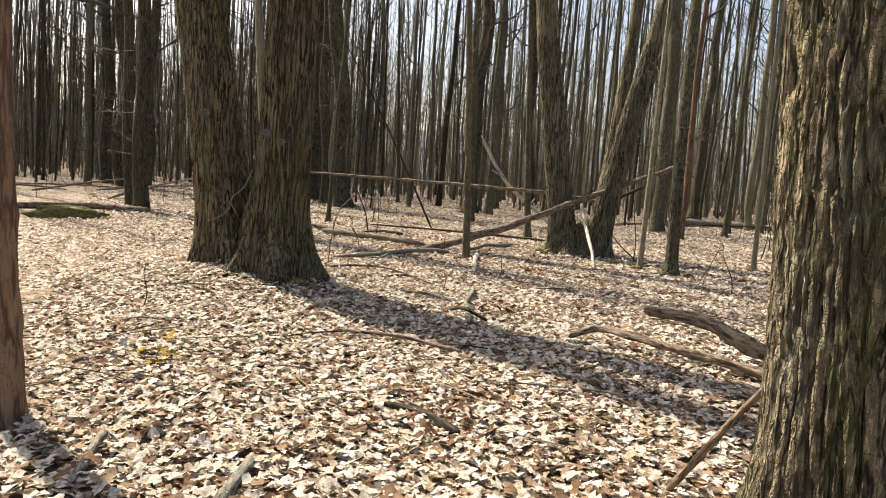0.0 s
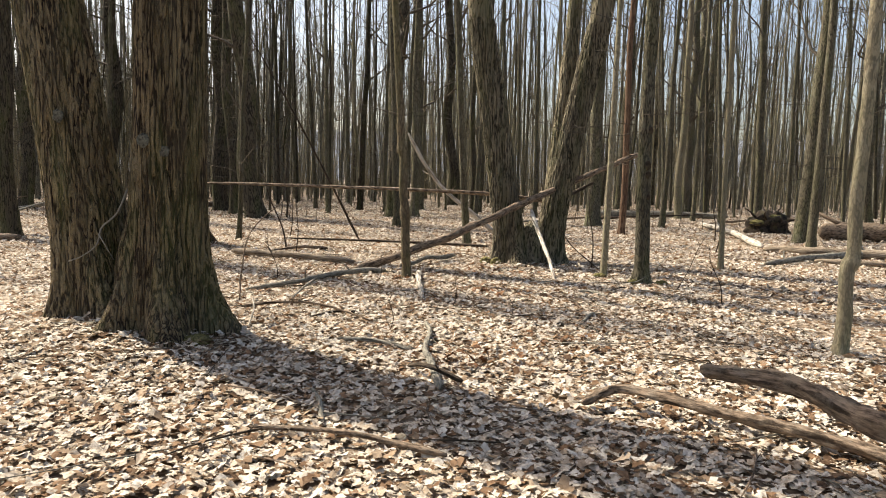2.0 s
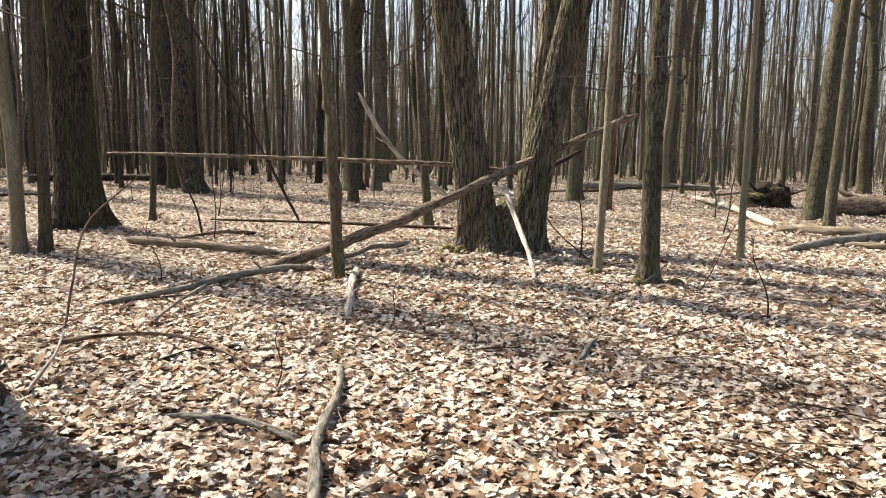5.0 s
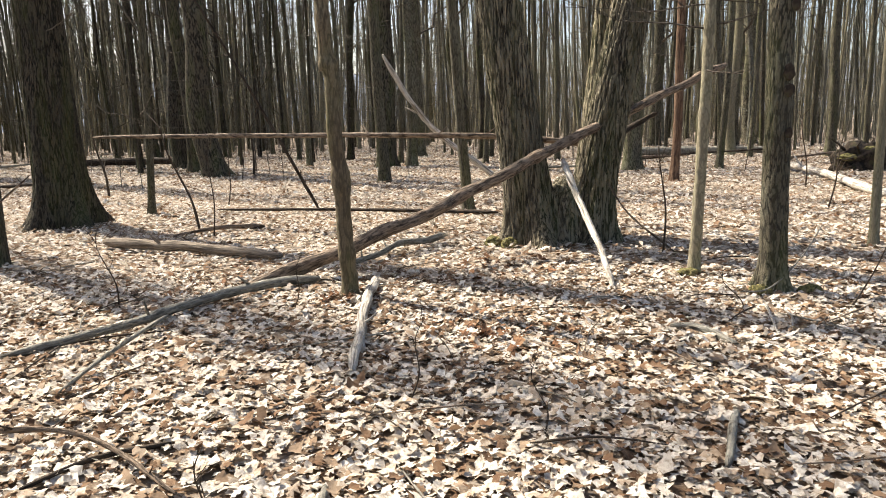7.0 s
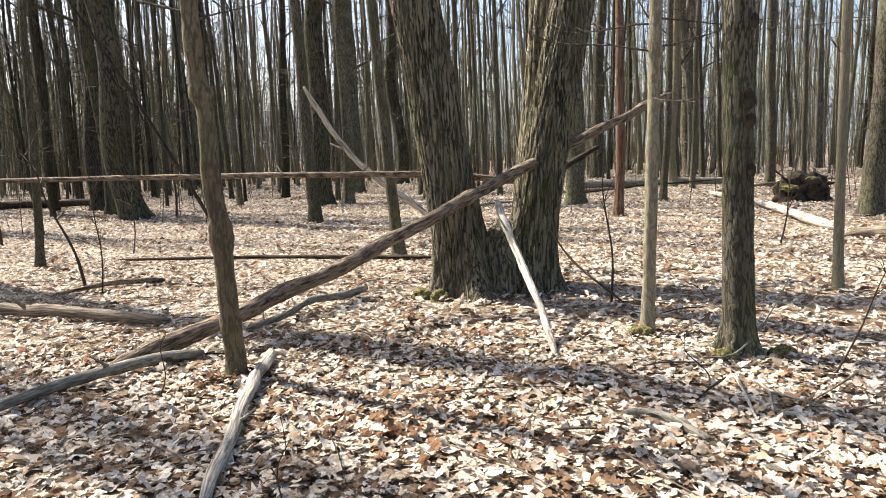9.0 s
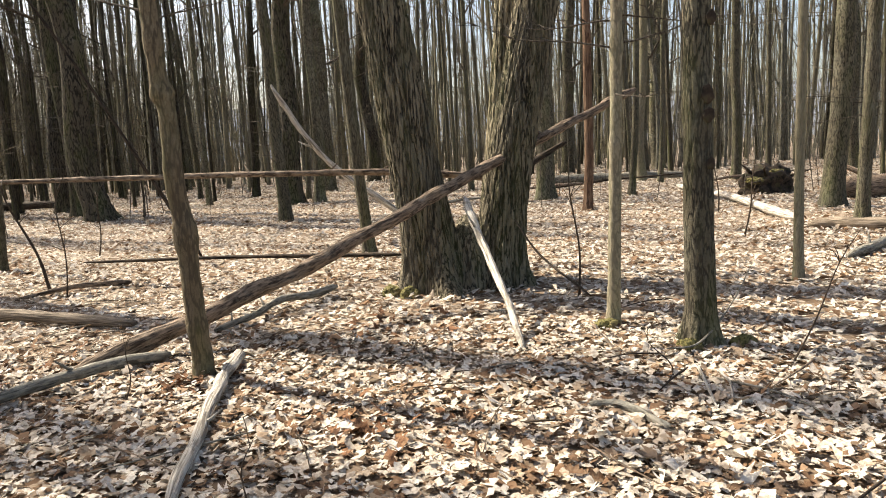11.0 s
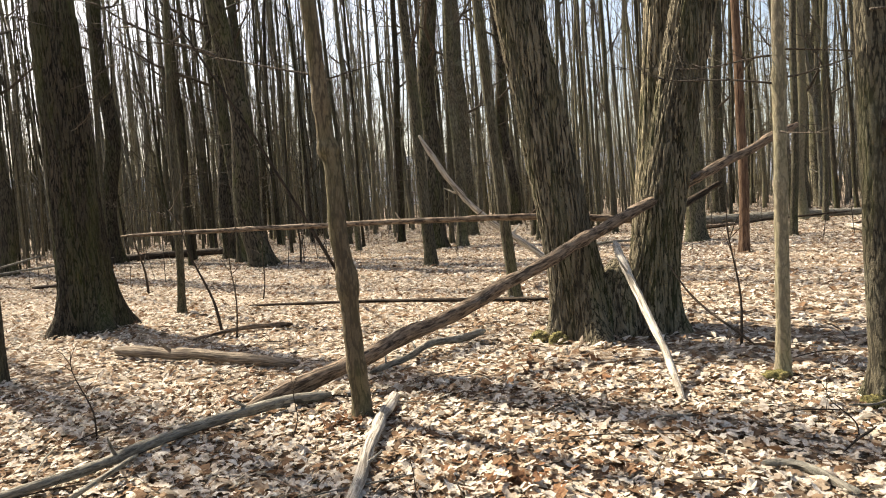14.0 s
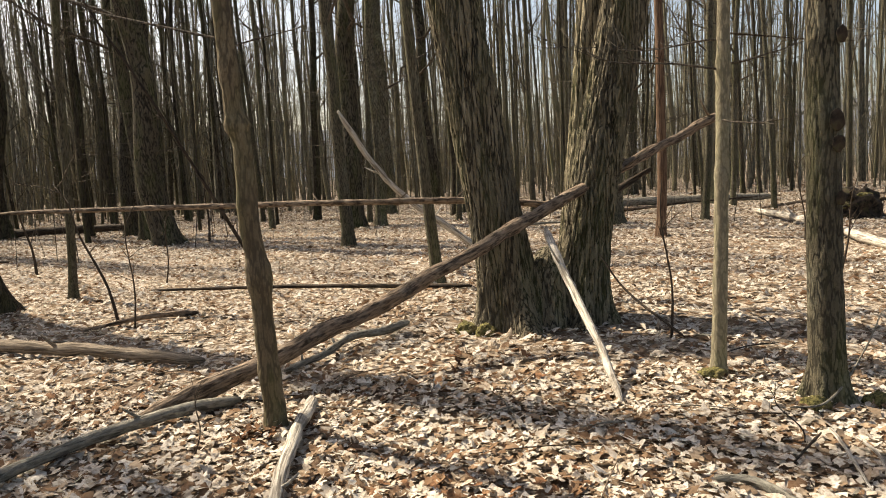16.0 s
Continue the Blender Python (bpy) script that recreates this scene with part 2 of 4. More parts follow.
def curve_points(ctrl, count):
    """A smooth line through a few control points."""
    c = [Vector(p) for p in ctrl]
    c = [c[0] * 2 - c[1]] + c + [c[-1] * 2 - c[-2]]
    out, spans = [], len(c) - 3
    for j in range(count):
        u = j / (count - 1) * spans
        i = min(int(u), spans - 1)
        t, (p, q, r, s) = u - i, c[i:i + 4]
        out.append(0.5 * ((2 * q) + (r - p) * t + (2 * p - 5 * q + 4 * r - s) * t * t + (3 * q - p - 3 * r + s) * t ** 3))
    return out


def mesh_of(name, verts, faces, mat, smooth=True):
    me = bpy.data.meshes.new(name)
    me.from_pydata([tuple(v) for v in verts], [], faces)
    me.materials.append(mat)
    if smooth:
        me.polygons.foreach_set("use_smooth", [True] * len(me.polygons))
    return me


def part(name, me, parent, label=""):
    ob = new(name, me)
    ob.parent = parent
    return tagged(ob, label) if label else ob


def bend_of(z, sway, seed, pitch):
    """How far a trunk strays from its straight axis at the height z."""
    return (sway * (noise.noise((z * pitch, seed, 1.0)) - noise.noise((0, seed, 1.0))), sway * (noise.noise((z * pitch, seed, 5.0)) - noise.noise((0, seed, 5.0))))


def trunk_mesh(name, mat, r, top, lean, sides, rings, ridge=0.0, flare=0.5, seed=0.0, sway=0.12, roots=5, start=-0.15, taper=0.6, dome=False, pitch=0.22, spread=0.0, fine=1.0):
    """A trunk of radius r that leans lean = (x, y) per metre, with a root flare and, where ridge > 0, furrowed bark."""
    verts, faces = [], []
    for i in range(rings + 1):
        u = i / rings
        z = start + (top - start) * (u ** 1.5 if top > 8 else u)
        zz = max(z, 0.0)
        bx, by = bend_of(z, sway, seed, pitch)
        cx, cy = lean[0] * zz + bx, lean[1] * zz + by
        rz = r * (1 - taper * min(1, max(0, z / 20)) ** 0.9)
        fl = flare * math.exp(-zz / (spread or 0.55 * r + 0.07))
        for k in range(sides):
            a = 2 * math.pi * k / sides
            ca, sa = math.cos(a), math.sin(a)
            lobes = 0.62 + 0.5 * math.cos(roots * a + seed * 3 + 1.2 * noise.noise((ca, sa, seed)))
            q = rz * (1 + fl * max(0.15, lobes) + 0.05 * noise.noise((ca * 1.3, sa * 1.3, z * 0.8 + seed)))
            if ridge:
                wx, wz = 0.03 * noise.noise((ca * 2, sa * 2, z * 1.6 + seed)), z
                f = abs(noise.noise(((ca * r + wx) * 15 * fine, (sa * r + wx) * 15 * fine, wz * 1.25 * fine + seed)))
                g = abs(noise.noise(((ca * r - wx) * 22 * fine + 9, (sa * r + wx) * 22 * fine, wz * 2.6 * fine + seed)))
                q += ridge * (1.3 * min(1.0, f * 5.5) + 0.5 * min(1.0, g * 6) - 1.2)
                q += ridge * 0.35 * noise.noise((ca * r * 70, sa * r * 70, z * 30))
            if dome:
                q *= math.sqrt(max(0.0004, 1 - (zz / top) ** 2.5))
            verts.append((cx + ca * q, cy + sa * q, z))
    for i in range(rings):
        for k in range(sides):
            a, b = i * sides + k, i * sides + (k + 1) % sides
            faces.append((a, b, b + sides, a + sides))
    return mesh_of(name, verts, faces, mat), Vector((cx, cy, top))


def crown_mesh(name, mat, r, lean, low, top, limbs, rng, reach=3.0, lower=0, sides=5, bend=None):
    """Bare limbs, branches and twigs of one tree, from low to top."""
    verts, faces = [], []

    def axis(z):
        bx, by = bend_of(z, *bend) if bend else (0, 0)
        return Vector((bx + lean[0] * z, by + lean[1] * z, z))
    for i in range(limbs):
        z = low + (top - low) * (i / limbs) ** 0.8
        a = rng.uniform(0, 2 * math.pi)
        out = Vector((math.cos(a), math.sin(a), 0))
        ln = reach * rng.uniform(0.6, 1.2) * (1 - 0.45 * (z - low) / (top - low + 0.1))
        rise = rng.uniform(0.7, 1.6)
        lr = max(0.018, r * (0.26 - 0.16 * (z - low) / (top - low)))
        p = [axis(z)]
        for s in range(1, 5):
            u = s / 4
            p.append(axis(z) + out * ln * u + Vector((rng.uniform(-.12, .12) * ln, rng.uniform(-.12, .12) * ln, rise * ln * u ** 1.3)))
        tube(verts, faces, p, [lr * (1 - 0.8 * s / 4) for s in range(5)], sides, cap=False)
        for j in range(4):
            at = p[1 + j % 4]
            d = (out + Vector((rng.uniform(-1, 1), rng.uniform(-1, 1), rng.uniform(0.1, 1.2)))).normalized()
            l2 = ln * rng.uniform(0.3, 0.55)
            q = [at, at + d * l2 * 0.5 + Vector((0, 0, rng.uniform(-.05, .1))), at + d * l2 + Vector((0, 0, rng.uniform(0, .25) * l2))]
            tube(verts, faces, q, [lr * 0.45, lr * 0.3, lr * 0.12], 3, cap=False)
            for _ in range(2):
                e = (d + Vector((rng.uniform(-1, 1), rng.uniform(-1, 1), rng.uniform(-0.4, 1)))).normalized()
                f = q[1].lerp(q[2], rng.random())
                tube(verts, faces, [f, f + e * l2 * rng.uniform(0.3, 0.7)], [lr * 0.2, 0.002], 3, cap=False)
    for i in range(lower):                         # thin side shoots on the bare lower trunk
        z, a = rng.uniform(1.5, low + 3), rng.uniform(0, 2 * math.pi)
        ln, rise = rng.uniform(0.5, 2.0), rng.uniform(-0.15, 0.5)
        out = Vector((math.cos(a), math.sin(a), 0))
        m = axis(z) + out * ln * 0.5 + Vector((rng.uniform(-.1, .1), rng.uniform(-.1, .1), rise * ln * 0.4))
        e = axis(z) + out * ln + Vector((rng.uniform(-.2, .2), rng.uniform(-.2, .2), rise * ln))
        tube(verts, faces, [axis(z), m, e], [0.011, 0.007, 0.003], 3, cap=False)
        for _ in range(4):
            f = m.lerp(e, rng.random())
            tube(verts, faces, [f, f + (out * 0.5 + Vector((rng.uniform(-1, 1), rng.uniform(-1, 1), rng.uniform(-0.2, 0.6)))) * ln * 0.3], [0.005, 0.002], 3, cap=False)
    return mesh_of(name, verts, faces, mat)


def log_mesh(name, verts, faces, mat, sides, pts, r):
    """The mesh of a tube with its length and girth laid out in metres as UV."""
    me = mesh_of(name, verts, faces, mat)
    along = [0.0]
    for a, b in zip(pts, pts[1:]):
        along.append(along[-1] + (b - a).length)
    uv = me.uv_layers.new(name="grain").data
    for poly in me.polygons:
        ks = [v % sides for v in poly.vertices]
        wrap = len(ks) == 4 and 0 in ks and sides - 1 in ks
        for li, v, k in zip(poly.loop_indices, poly.vertices, ks):
            k = sides if wrap and k == 0 else k
            uv[li].uv = (k / sides * 2 * math.pi * r, along[v // sides])
    return me


def fallen(name, ctrl, r0, r1, mat, label, category="log", sides=12, count=30, rough=0.3, stubs=0, seed=1, group=""):
    """A fallen log, branch or stick through ctrl, with broken stubs."""
    rng = random.Random(seed)
    pts = curve_points(ctrl, count)
    pts = [p + Vector((noise.noise(p * 2.3), noise.noise(p * 2.3 + Vector((9, 0, 0))), 0.5 * noise.noise(p * 2.3 + Vector((0, 9, 0))))) * r0 * 0.5 for p in pts]
    base = pts[0].copy()
    verts, faces = [], []
    radii = [(r0 + (r1 - r0) * i / (count - 1)) * (1 + 0.16 * noise.noise((i * 0.4, seed, 0))) for i in range(count)]
    for i, k in ((0, 0.45), (1, 0.85), (count - 2, 0.85), (count - 1, 0.45)):         # broken ends
        radii[i] *= k
    tube(verts, faces, [p - base for p in pts], radii, sides, rough)
    ob = new(name, log_mesh(name, verts, faces, mat, sides, pts, r0))
    ob.location = base
    for s in range(stubs):
        i = rng.randint(3, count - 3)
        d = Vector((rng.uniform(-1, 1), rng.uniform(-1, 1), rng.uniform(0.2, 1))).normalized()
        ln = rng.uniform(2.5, 6) * radii[i] + 0.05
        sv, sf = [], []
        c = pts[i] - base
        tube(sv, sf, [c, c + d * ln * 0.5, c + d * ln + Vector((0, 0, ln * 0.1))], [radii[i] * 0.4, radii[i] * 0.3, radii[i] * 0.15], 5, 0.2)
        part("stub", log_mesh("stub", sv, sf, mat, 5, [c, c + d * ln * 0.5, c + d * ln], radii[i] * 0.4), ob)
    return tagged(ob, label, category, group)


def on(x, y, lift=0.0):
    return (x, y, height(x, y) + lift)


# ---------------------------------------------------------------- ground and distance
def ground_sheet():
    xs = sorted({round(v, 3) for v in (*np.linspace(-600, -24, 18), *np.linspace(-24, 26, 126), *np.linspace(26, 600, 18))})
    ys = sorted({round(v, 3) for v in (*np.linspace(-600, -6, 16), *np.linspace(-6, 40, 116), *np.linspace(40, 600, 20))})
    verts = [(x, y, height(x, y)) for y in ys for x in xs]
    w = len(xs)
    faces = [(j * w + i, j * w + i + 1, (j + 1) * w + i + 1, (j + 1) * w + i) for j in range(len(ys) - 1) for i in range(w - 1)]
    me = mesh_of("ground", verts, faces, LITTER)
    me.materials.append(SHADED_LITTER)
    for poly in me.polygons:
        x, y = poly.center.x, poly.center.y
        poly.material_index = 1 if -3.6 < x < 4.6 and 3 < y < 15 else 0
    return tagged(new("ground", me), "forest floor under a deep layer of dry tan oak leaves", "ground", kind="structure")


ground = ground_sheet()


def hill():
    m, nt, b = material("far_hill_painted_haze", 1.0, 0.0)
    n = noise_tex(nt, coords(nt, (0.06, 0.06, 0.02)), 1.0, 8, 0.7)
    # the blue-grey stands in for haze over the distance, put into the base colour
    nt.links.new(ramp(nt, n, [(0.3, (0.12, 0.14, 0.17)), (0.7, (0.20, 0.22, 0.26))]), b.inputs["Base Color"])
    verts, faces, n = [], [], 140
    for i in range(n + 1):
        a = 2 * math.pi * i / n
        for far, k in ((330, 0.0), (420, 0.75), (560, 1.0)):
            h = (38 + 14 * noise.noise((math.cos(a) * 2, math.sin(a) * 2, 4.0)) + 3 * noise.noise((a * 60, far, 0))) * k
            verts.append((math.cos(a) * far, 10 + math.sin(a) * far, h - 1))
    for i in range(n):
        for j in range(2):
            a = i * 3 + j
            faces.append((a, a + 3, a + 4, a + 1))
    tagged(new("backdrop_hill", mesh_of("backdrop_hill", verts, faces, m)), "wooded ridge beyond the trees, distance haze painted in blue-grey", "hill", kind="structure")


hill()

# ---------------------------------------------------------------- the stand of trees
MASTERS = []
for i in range(7):
    rng = random.Random(50 + i)
    mat = (GREY_BARK, DARK_BARK, GREY_BARK, PALE_BARK, DARK_BARK, RED_BARK, GREY_BARK)[i]
    t = new("tree")
    tagged(t, category="tree")
    lean = (0.0, 0.0)
    me, tip = trunk_mesh("trunk", mat, 0.2, 21.0, lean, 12, 34, 0.004, 0.55, 3.7 * i, 0.17, 5, pitch=0.3)
    part("trunk", me, t)
    part("crown", crown_mesh("crown", TWIG, 0.2, lean, 5.0 + i % 3, 21.0, 12, rng, 2.4, lower=24, bend=(0.17, 3.7 * i, 0.3)), t, "bare branches and fine twigs")
    MASTERS.append(t)
USED = set()


def tree(x, y, r, lean=0.0, kind=0, label="", tall=1.0, turn=None, lean_y=0.0, group="trees of the wood"):
    """A straight forest tree of trunk radius r; the first of each kind takes the master itself."""
    s = r / 0.2
    turn = turn if turn is not None else (x * 37.1 + y * 91.7) % 360
    m = (Matrix.Translation((x, y, height(x, y) - 0.02)) @ Matrix.Rotation(math.atan(lean), 4, "Y") @ Matrix.Rotation(-math.atan(lean_y), 4, "X")
         @ Matrix.Rotation(radians(turn), 4, "Z") @ Matrix.Diagonal((s, s, tall, 1)))
    ob = MASTERS[kind]
    if kind in USED:
        ob = copy_thing(MASTERS[kind], m @ Matrix.Diagonal((1 / ob.scale[0], 1 / ob.scale[1], 1 / ob.scale[2], 1)))
    else:
        ob.matrix_basis = m
        USED.add(kind)
    words = {0: "grey-barked", 1: "dark furrowed", 2: "grey-barked", 3: "pale smooth-barked", 4: "dark furrowed", 5: "reddish bare-trunked", 6: "grey-barked"}[kind]
    size = "thick old" if r > 0.3 else "tall straight" if r > 0.12 else "slender young"
    return tagged(ob, label or f"{size} {words} tree, leafless, in leaf litter", "tree", group)


PLACED = []


def put(x, y, r, lean=0.0, kind=0, label="", tall=1.0, lean_y=0.0):
    PLACED.append((x, y))
    return tree(x, y, r, lean, kind, label, tall, lean_y=lean_y)


PLACED.append((-5.15, 18.35))
put(-6.35, 28.6, 0.37, -0.11, 4)
put(-8.9, 32.5, 0.30, -0.01, 1)
put(-0.9, 25.3, 0.145, -0.04, 0)
put(-1.5, 31.5, 0.345, 0.0, 4)
put(-0.68, 31.7, 0.19, 0.0, 2)
put(1.15, 19.0, 0.088, -0.067, 6, "slender grey tree leaning slightly beside the twin oak")
put(0.9, 45.0, 0.34, -0.03, 1)
put(5.72, 15.65, 0.05, -0.01, 3, "slender pale sapling standing alone in leaf litter")
put(10.5, 22.3, 0.215, 0.05, 0, "thick grey tree beside a fallen log")
put(9.8, 20.4, 0.115, 0.015, 2)
put(6.05, 24.5, 0.105, 0.02, 5, "reddish dead tree with stripped bark")
hollow_tree = put(5.9, 28.1, 0.26, 0.0, 0, "grey tree with a hollow at its foot")
put(8.35, 28.0, 0.1, 0.03, 2)
put(11.0, 34.2, 0.17, 0.0, 3)
put(11.2, 33.0, 0.1, 0.02, 6)
put(10.75, 44.0, 0.31, 0.02, 0)
put(18.5, 52.0, 0.36, 0.0, 2)
put(15.8, 44.7, 0.33, -0.05, 6)
put(14.1, 42.5, 0.28, 0.0, 0)
put(19.8, 35.0, 0.25, -0.04, 6)
put(-16.1, 30.6, 0.27, 0.05, 4)
put(-17.7, 31.7, 0.36, -0.04, 1)
put(-20.0, 33.9, 0.27, -0.02, 4)
put(-14.2, 34.0, 0.34, 0.01, 1)
put(-7.7, 30.6, 0.24, -0.05, 4)
put(-0.9, 38.0, 0.31, -0.01, 0)
put(-11.4, 41.5, 0.33, -0.03, 1)
put(-9.2, 18.65, 0.2, -0.03, 4)
put(-10.5, 20.3, 0.16, -0.06, 1)
put(-4.45, 15.15, 0.095, -0.05, 3)
put(-4.12, 15.2, 0.08, 0.02, 0)
put(-4.3, 19.5, 0.065, 0.043, 6, tall=0.6)

# the rest of the wood, near enough to tell tree from tree; some added out of view to cast shadows
rng = random.Random(7)
wild, tries = 0, 0
while wild < 300 and tries < 9000:
    tries += 1
    x, y = rng.uniform(-46, 52), rng.uniform(-24, 66)
    if wild > 60:                                  # the stand that closes the view ahead
        a, d = rng.uniform(-0.9, 0.7), rng.uniform(25, 62)
        if wild > 280:                             # thicker on the shady side
            a = rng.uniform(-0.9, -0.25)
        x, y = 1 + math.sin(a) * d, 4 + math.cos(a) * d
    clear = min((x - px) ** 2 + (y - py) ** 2 for px, py in PLACED)
    if clear < 2.4 or (-16 < x < 16 and -6 < y < 24) or (y > 6 and abs(x - 0.9) < 0.62 * (y - 2) + 3 and y < 29.5):
        continue
    PLACED.append((x, y))
    r = rng.choice((0.045, 0.05, 0.06, 0.07, 0.085, 0.1, 0.15)) * rng.uniform(0.85, 1.15)
    tree(x, y, r, rng.gauss(0, 0.035), rng.choice((0, 0, 1, 2, 3, 4, 6)), tall=rng.uniform(0.85, 1.1), lean_y=rng.uniform(-0.04, 0.04))
    wild += 1


def far_woods(mat, seed, count, label, left=-0.95, right=0.78, near=40):
    verts, faces, rng = [], [], random.Random(seed)
    for _ in range(count):
        a, d = rng.uniform(left, right), rng.uniform(near, 150)
        x, y = 1 + math.sin(a) * d, 5 + math.cos(a) * d
        r, h = 0.03 + 0.1 * rng.random() ** 1.8, rng.uniform(13, 22)
        lx, ly = rng.gauss(0, 0.035), rng.uniform(-0.04, 0.04)
        wx, wa, wb = rng.uniform(0.08, 0.35), rng.uniform(0, 6.3), rng.uniform(3.5, 7.5)

        def axis(u):
            return Vector((x + lx * h * u + wx * (math.sin(wa + wb * u) - math.sin(wa)), y + ly * h * u, h * u - 0.2))
        steps = (0, 0.1, 0.2, 0.32, 0.45, 0.6, 0.8, 1)
        tube(verts, faces, [axis(u) for u in steps], [r * (1.15 - 0.9 * u) for u in steps], 5, cap=False)
        for _ in range(16):
            u = rng.uniform(0.18, 1) if rng.random() < 0.8 else rng.uniform(0.06, 0.25)
            b = axis(u)
            e = b + Vector((rng.uniform(-1.6, 1.6), rng.uniform(-1, 1), rng.uniform(0.2, 2.4)))
            tube(verts, faces, [b, e], [r * 0.3, 0.01], 3, cap=False)
    tagged(new("far_woods", mesh_of("far_woods", verts, faces, mat)), label, "woods", kind="stuff")


# light bark on these two stands stands in for sun on far trunks
far_woods(FAR_LIT_BARK, 11, 1600, "dense far stand of bare grey trunks and branches")
far_woods(PALE_BARK, 12, 1100, "far stand of thin pale trunks and branches")
# out of view: added to cut the horizon light that reaches the near trunks
far_woods(DARK_BARK, 13, 400, "unseen dark trunks added behind the path to block skylight", 0.85, 5.25, 26)
# dark bark here puts the shade of this side into the trunks' colour
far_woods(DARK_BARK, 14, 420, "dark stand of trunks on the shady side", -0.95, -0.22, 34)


def undergrowth(mat, seed, count, near, far, low, high, thick, label, left=-0.85, right=0.72):
    """Whips, seedlings and brush between the trees."""
    verts, faces, rng = [], [], random.Random(seed)
    while count:
        a, d = rng.uniform(left, right), near + (far - near) * rng.random() ** 0.8
        x, y = 1 + math.sin(a) * d, 4 + math.cos(a) * d
        if min((x - px) ** 2 + (y - py) ** 2 for px, py in PLACED) < 0.25:
            continue
        count -= 1
        h = low + (high - low) * rng.random() ** 2
        r = thick * rng.uniform(0.5, 1.0) * (0.6 + 0.4 * h / high)
        foot, lean = Vector(on(x, y, -0.05)), Vector((rng.uniform(-0.12, 0.12), rng.uniform(-0.12, 0.12), 0))
        p = [foot + Vector((rng.uniform(-.05, .05) * h * u, 0, h * u)) + lean * h * u for u in (0, 0.35, 0.7, 1)]
        tube(verts, faces, p, [r, r * 0.8, r * 0.55, r * 0.2], 4, cap=False)
        for _ in range(rng.randint(3, 7)):
            u = rng.uniform(0.2, 1)
            b = foot + Vector((0, 0, h * u)) + lean * h * u
            w = rng.uniform(0.12, 0.3) * (0.6 + h * 0.4)
            c = b + Vector((rng.uniform(-w, w), rng.uniform(-w, w), rng.uniform(0.0, w)))
            e = c + Vector((rng.uniform(-w, w), rng.uniform(-w, w), rng.uniform(0.1 * w, w)))
            tube(verts, faces, [b, c, e], [r * 0.45, r * 0.35, r * 0.15], 3, cap=False)
    tagged(new("undergrowth", mesh_of("undergrowth", verts, faces, mat)), label, "undergrowth", kind="stuff")


undergrowth(TWIG, 21, 300, 21, 45, 0.5, 4.5, 0.017, "thin bare whips and seedlings between the trees")
undergrowth(FAR_LIT_BARK, 22, 2200, 38, 75, 0.8, 7.0, 0.03, "bare grey brush and whips deep in the wood")
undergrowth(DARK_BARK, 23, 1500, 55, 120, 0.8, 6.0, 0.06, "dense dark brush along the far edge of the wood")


# ---------------------------------------------------------------- trees beside the path
def great_tree(name, x, y, stems, mat, label, ridge=0.02, crown_low=6.5, joint=0.75, spread=0.0, fine=1.0, sides=760, rings=150):
    """One rootstock with one or more heavy stems: (dx, dy, radius, lean x, lean y, flare, top of the fine bark)."""
    t = new(name)
    t.location = (x, y, height(x, y) - 0.03)
    for i, (dx, dy, r, lx, ly, fl) in enumerate(stems):
        me, tip = trunk_mesh("trunk", mat, r, 4.6, (lx, ly), max(64, int(r * sides)), rings, ridge, fl, x + i * 2.3, 0.06, 5, spread=spread, fine=fine)
        o = part("trunk", me, t)
        o.location = (dx, dy, 0)
        me, far = trunk_mesh("upper_trunk", mat, r * 0.96, 19.0, (lx * 0.8, ly * 0.8), 28, 40, ridge * 0.6, 0.0, x + i * 2.3, 0.06, 5, start=4.5)
        u = part("upper_trunk", me, t)
        u.location = (dx + lx * 0.2 * 4.5, dy + ly * 0.2 * 4.5, 0)
        c = part("crown", crown_mesh("crown", TWIG, r, (far.x / 19, far.y / 19), crown_low, 19.5, 12, random.Random(int(x * 10) + i), 4.2), t, "bare spreading limbs and twigs")
        c.location = u.location
    if len(stems) > 1:                             # the grown-together foot between the stems
        me, tip = trunk_mesh("stool", mat, 0.30, joint, (0, 0), 120, 60, ridge, 0.35, x, 0.02, 4, dome=True)
        part("stool", me, t, "dark grown-together foot of the stems").location = (0.05, 0.1, 0)
    return tagged(t, label, "tree")


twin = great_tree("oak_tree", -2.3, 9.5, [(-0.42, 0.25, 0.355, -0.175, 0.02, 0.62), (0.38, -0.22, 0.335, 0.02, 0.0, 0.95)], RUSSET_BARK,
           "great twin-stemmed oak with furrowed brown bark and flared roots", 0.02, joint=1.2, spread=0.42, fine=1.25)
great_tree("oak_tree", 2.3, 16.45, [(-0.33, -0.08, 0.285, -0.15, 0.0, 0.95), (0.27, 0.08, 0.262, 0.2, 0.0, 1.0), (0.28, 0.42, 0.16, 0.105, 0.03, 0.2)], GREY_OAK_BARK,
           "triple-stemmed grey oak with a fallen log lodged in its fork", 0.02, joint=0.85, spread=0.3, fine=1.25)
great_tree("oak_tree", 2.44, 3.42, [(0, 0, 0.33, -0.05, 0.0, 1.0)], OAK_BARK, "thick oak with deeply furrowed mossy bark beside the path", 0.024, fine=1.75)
great_tree("oak_tree", -5.15, 18.35, [(0, 0, 0.37, -0.015, 0.0, 0.95)], DARK_BARK, "thick dark mossy oak with flared roots in leaf litter", 0.018, spread=0.36, fine=1.2, sides=400, rings=90)
grey_tree = great_tree("tree", 3.71, 13.6, [(0, 0, 0.108, -0.008, 0.0, 1.25)], GREY_BARK, "straight grey tree with dark knots and a flared mossy foot", 0.006)


